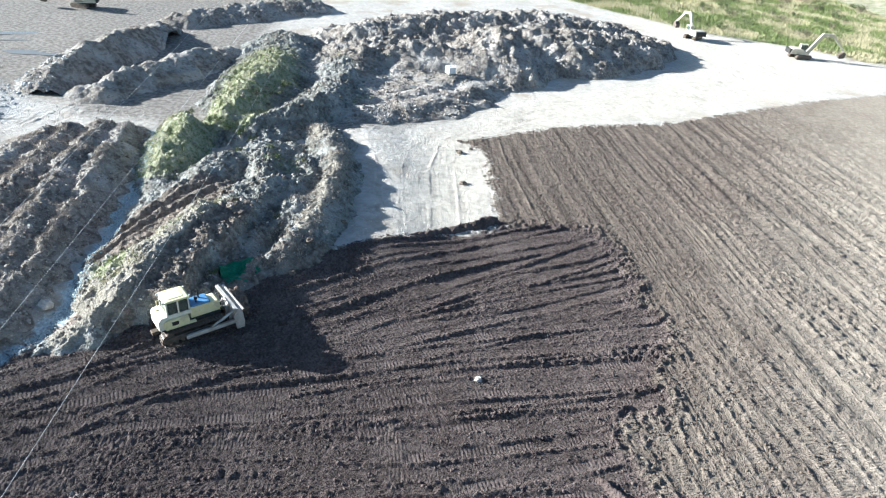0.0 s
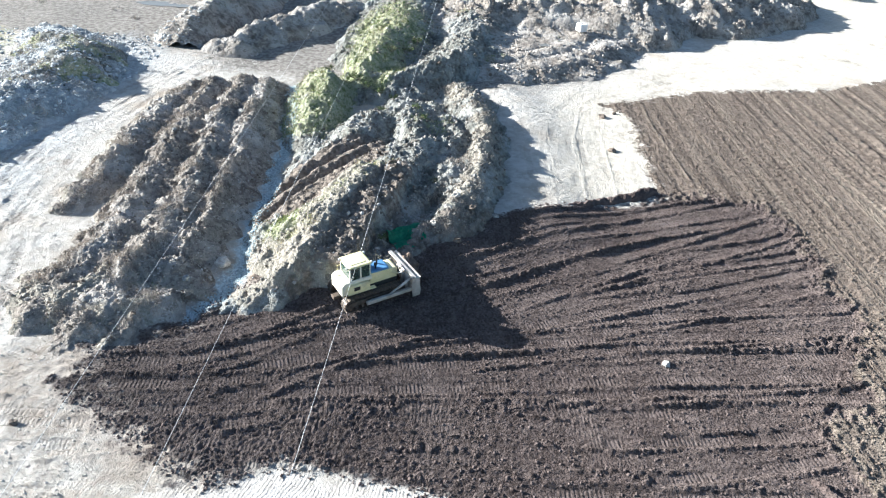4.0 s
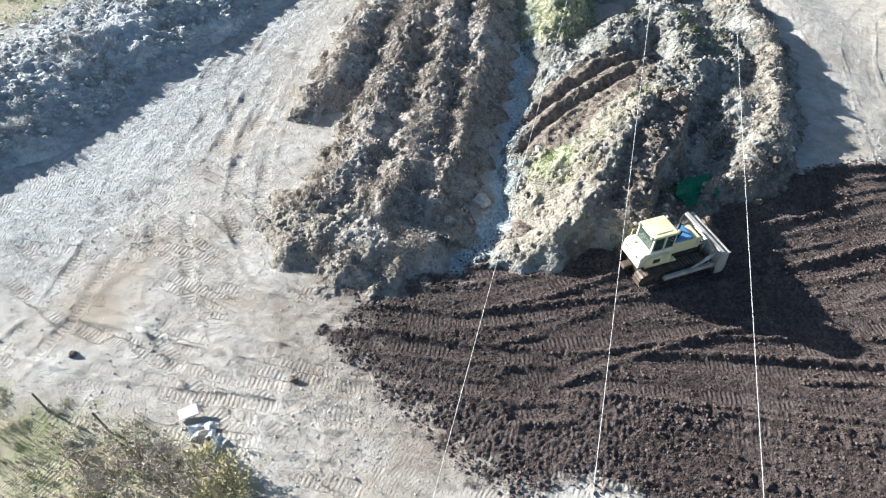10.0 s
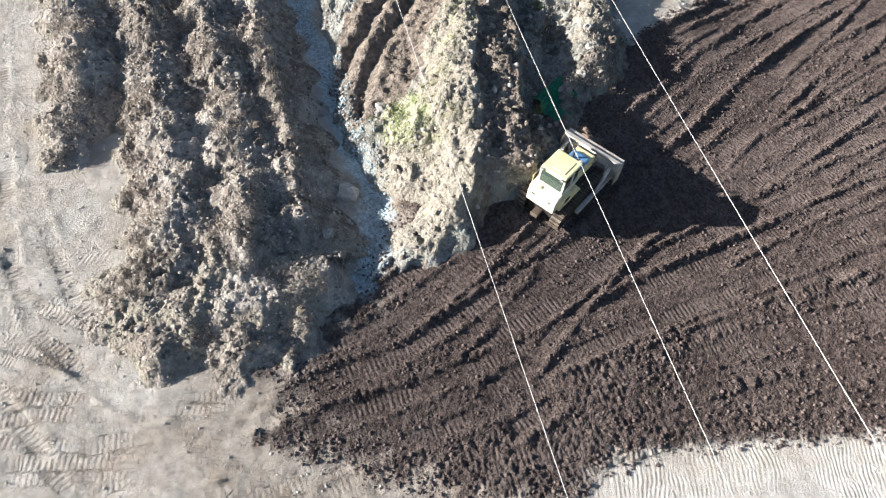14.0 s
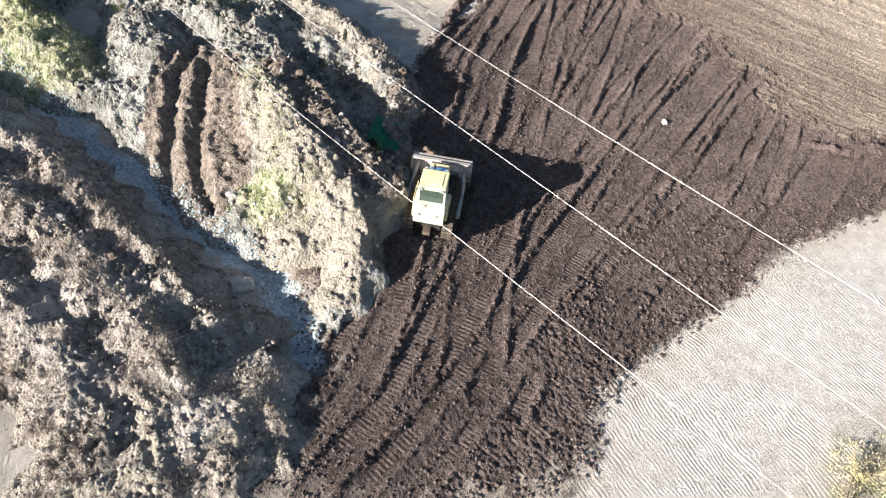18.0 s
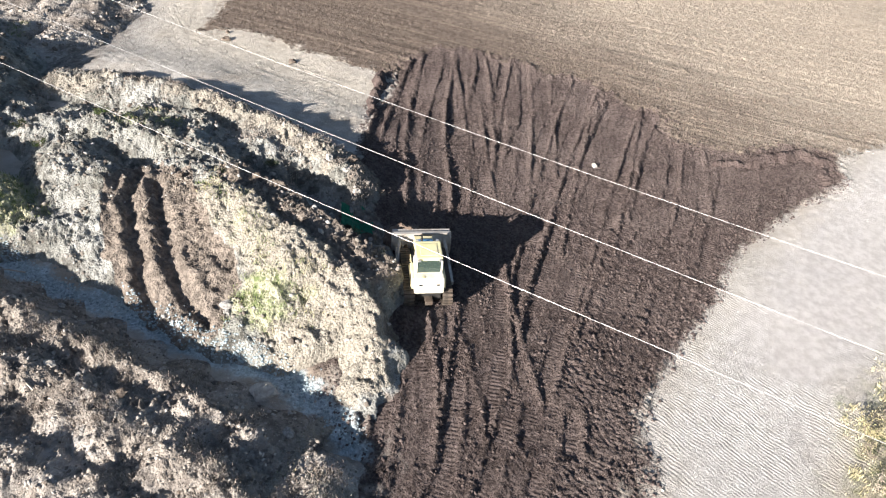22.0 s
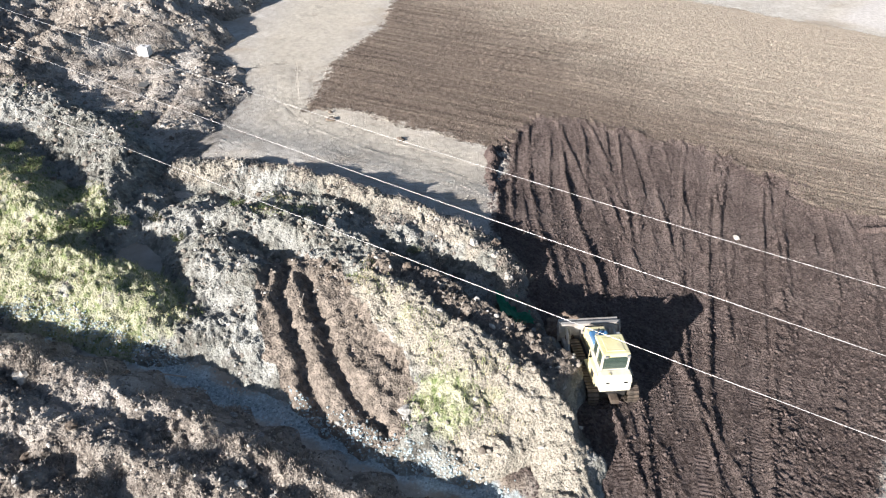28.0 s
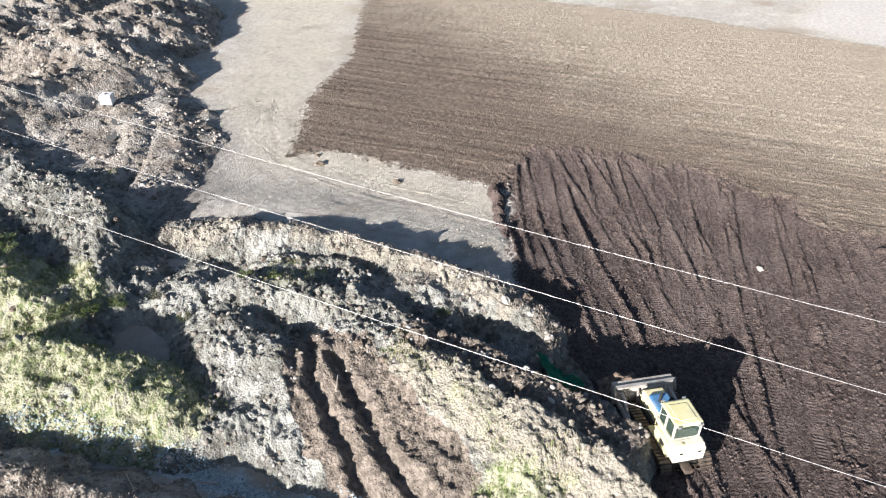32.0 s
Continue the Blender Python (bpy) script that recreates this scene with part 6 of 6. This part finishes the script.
dry = shrub(3, "leafless brown dry shrub on the rough yard edge", MAT_DRY_LEAF, 620, "dry shrubs")
plant_out(dry, [(-37.6, -19.8, 1.25), (-36.2, -20.4, 1.48), (-35.0, -20.2, 1.33), (-36.8, -21.5, 1.40), (-34.2, -21.3, 1.40), (-38.8, -21.2, 1.17), (-35.6, -22.6, 1.33),
                (-33.4, -20.6, 1.01), (-37.8, -22.8, 1.25), (-33.0, -22.4, 1.17), (-12.2, -27.6, 0.94), (-9.4, -28.6, 1.09), (-14.2, -28.0, 1.01), (-40.2, -20.2, 0.94), (-7.2, -30.2, 1.09)])
yellow = shrub(5, "yellow-green bush beside dry shrubs", MAT_YELLOW_LEAF, 760, "yellow bushes")
plant_out(yellow, [(-33.6, -19.4, 1.3), (-32.4, -20.2, 1.7), (-31.2, -20.9, 1.5), (-32.0, -21.8, 1.7), (-10.8, -27.4, 1.3), (-12.8, -29.6, 1.5), (-28.8, -22.6, 1.1)])
bush = shrub(8, "dark green weedy bush on an earth heap", MAT_GREEN_LEAF, 800, "green bushes")
plant_out(bush, [(-15.2, 33.4, 1.2), (-16.6, 34.6, 1.4), (-18.2, 35.6, 1.3), (-13.6, 32.2, 1.0), (-21.6, 36.6, 1.2), (-15.0, 44.2, 1.3), (-13.2, 46.4, 1.2), (-12.0, 50.2, 1.4),
                 (-9.8, 24.4, 0.8), (-10.6, 26.2, 0.9), (-14.6, 28.6, 0.9), (-12.2, 3.2, 0.7), (-8.6, 12.6, 0.8), (-20.8, 48.6, 1.4), (-17.2, 52.2, 1.5)])
sr2 = np.random.default_rng(77)
far_bush = shrub(9, "rounded green bush in the far scrub", MAT_GREEN_LEAF, 420, "far scrub bushes")
spots = []
while len(spots) < 70:
    x, y = sr2.uniform(50, 150), sr2.uniform(88, 172)
    if veg_field(np.array([x]), np.array([y]))[0] > 3:
        spots.append((x, y, sr2.uniform(1.6, 4.0)))
plant_out(far_bush, spots)


# ---- single boulders and rubbish ----
def boulder_mesh(seed):
    bm = fresh()
    bmesh.ops.create_icosphere(bm, subdivisions=2, radius=1)
    for v in bm.verts:
        k = 1 + 0.55 * noise.noise(v.co * 1.5 + Vector((seed * 7.1, 0, 0))) + 0.3 * noise.noise(v.co * 3.4 + Vector((0, seed * 3.3, 0)))
        k += 0.16 * noise.cell(v.co * 2.2 + Vector((seed, seed, 0)))
        v.co = Vector((v.co.x * k, v.co.y * k * (0.72 + 0.2 * (seed % 2)), v.co.z * k * 0.62))
    return bm


BOULDERS = []
STONE_KINDS = [plain("pale_boulder", (0.40, 0.37, 0.33), (0.62, 0.59, 0.54), 0.9, 0, 2.5, 0.03, 0.15), plain("grey_boulder", (0.26, 0.255, 0.245), (0.46, 0.45, 0.43), 0.9, 0, 2.5, 0.03, 0.15),
               plain("brown_boulder", (0.13, 0.105, 0.085), (0.24, 0.20, 0.165), 0.9, 0, 2.5, 0.03, 0.15)]


def boulder(x, y, size, kind, label, turn):
    if len(BOULDERS) < 9:
        ob = part("boulder", boulder_mesh(len(BOULDERS) + 1), STONE_KINDS[len(BOULDERS) % 3])
        BOULDERS.append(ob)
    else:
        ob = new("boulder", BOULDERS[kind + 3 * (int(turn) % 3)].data)
    z = float(top_z(np.array([x]), np.array([y]))[0][0])
    ob.matrix_world = pose(x, y, z + 0.25 * size, 8 * math.sin(turn), 9 * math.cos(turn), turn) @ Matrix.Diagonal((size, size, size, 1))
    tagged(ob, label, "boulder", "loose boulders")


KINDS = ("pale stone boulder lying on earth", "grey stone boulder lying on rubble", "brown earthy boulder lying on a heap")
for x, y, size, kind in ((-24.1, 1.1, 0.62, 0), (-20.9, 5.9, 0.42, 1), (-5.3, 7.7, 0.36, 2), (-7.2, 6.9, 0.34, 0), (-5.1, 12.5, 0.32, 1), (-6.4, 4.6, 0.4, 2), (7.4, -7.3, 0.28, 0),
                         (-55.6, 16.9, 0.85, 1), (10.1, 24.6, 0.4, 2), (10.6, 33.4, 0.45, 2), (12.2, 34.6, 0.3, 2), (-31.0, -14.7, 0.24, 2), (-42.6, -15.9, 0.24, 2), (-28.9, 25.6, 0.5, 0),
                         (-4.0, 9.6, 0.32, 0), (-3.2, 8.4, 0.3, 1), (-8.4, 5.4, 0.3, 0), (-9.8, 4.9, 0.26, 1), (-6.6, 8.8, 0.34, 0), (-58.2, 9.4, 0.7, 1), (-53.2, 26.0, 0.6, 1), (-50.9, 30.6, 0.5, 1)):
    boulder(x, y, size, kind, KINDS[kind], 40 * x + 13 * y)
br = np.random.default_rng(55)
count = 0
while count < 150:
    x, y = br.uniform(-40, 2), br.uniform(-6, 46)
    z, g = top_z(np.array([x]), np.array([y]))
    if z[0] - ground_z(np.array([x]), np.array([y]))[0] < 0.3 or g[0] > 0.6 or ((x > -24 and math.hypot((x + 18.8) / 4, (y - 12) / 6) < 1) or x > -24 and fbm(np.array([x]), np.array([y]), 5, 2, 19)[0] < -0.1):
        continue
    kind = int(br.integers(0, 3))
    boulder(x, y, 0.10 + 0.22 * br.random() ** 3, kind, KINDS[kind], 360 * br.random())
    count += 1


def sheet_of(w, l, thick, crumple, seed):
    """A crumpled sheet with thickness."""
    bm = fresh()
    n = 9
    rows = [[bm.verts.new((w * (i / n - 0.5), l * (j / n - 0.5), crumple * noise.noise(Vector((3 * i / n + seed, 3 * j / n, seed))))) for i in range(n + 1)] for j in range(n + 1)]
    faces = [bm.faces.new((rows[j][i], rows[j][i + 1], rows[j + 1][i + 1], rows[j + 1][i])) for j in range(n) for i in range(n)]
    bmesh.ops.solidify(bm, geom=faces, thickness=thick)
    return bm


def lay(ob, x, y, lift, rx, ry, rz):
    ob.matrix_world = pose(x, y, float(top_z(np.array([x]), np.array([y]))[0][0]) + lift, rx, ry, rz)
    return ob


tagged(lay(part("board", box(fresh(), (-0.48, 0.48), (-0.27, 0.27), (-0.05, 0.05), 0.015), WHITE_BOARD), -35.2, -17.7, 0.24, 18, -12, 32), "white rigid board dumped beside dry shrubs", "board")
tagged(lay(part("plastic_sheet", sheet_of(1.3, 0.8, 0.02, 0.3, 3), BLUE_BAG), -34.2, -18.4, 0.16, 0, 0, 20), "crumpled pale blue plastic sheet on gravel", "plastic sheet")
tagged(lay(part("plastic_sheet", sheet_of(0.9, 0.6, 0.02, 0.25, 6), BLUE_BAG), -33.2, -18.9, 0.12, 0, 0, 70), "crumpled pale blue plastic sheet on gravel", "plastic sheet")
tagged(lay(part("plastic_net", sheet_of(3.4, 2.2, 0.015, 0.6, 9), GREEN_NET), -10.2, 4.2, 0.22, 18, 6, 35), "crumpled green plastic netting on a heap slope", "netting")
for x, y, rx, ry, rz, size in ((-41.8, -19.1, -8, -24, 0, 1.3), (-38.4, -19.4, -10, -30, 0, 1.3)):
    bm = fresh()
    rod(bm, (0, 0, -0.3), (0, 0, size), 0.06, 0.05, 9)
    tagged(lay(part("fence_post", bm, WOOD), x, y, 0, rx, ry, rz), "leaning weathered wooden post on the yard edge", "post", "old fence posts")
for x, y, rz, size in ((-25.9, 22.8, 60, 1.4), (-24.0, 20.0, 110, 1.8), (-17.0, 15.6, 25, 1.2), (-30.0, 10.0, 80, 0.9)):
    bm = fresh()
    rod(bm, (-size / 2, 0, 0), (size / 2, 0, 0.05), 0.05, 0.03, 8)
    tagged(lay(part("branch", bm, PALE_WOOD), x, y, 0.08, 0, 0, rz), "bleached broken branch lying on earth", "branch", "broken branches")
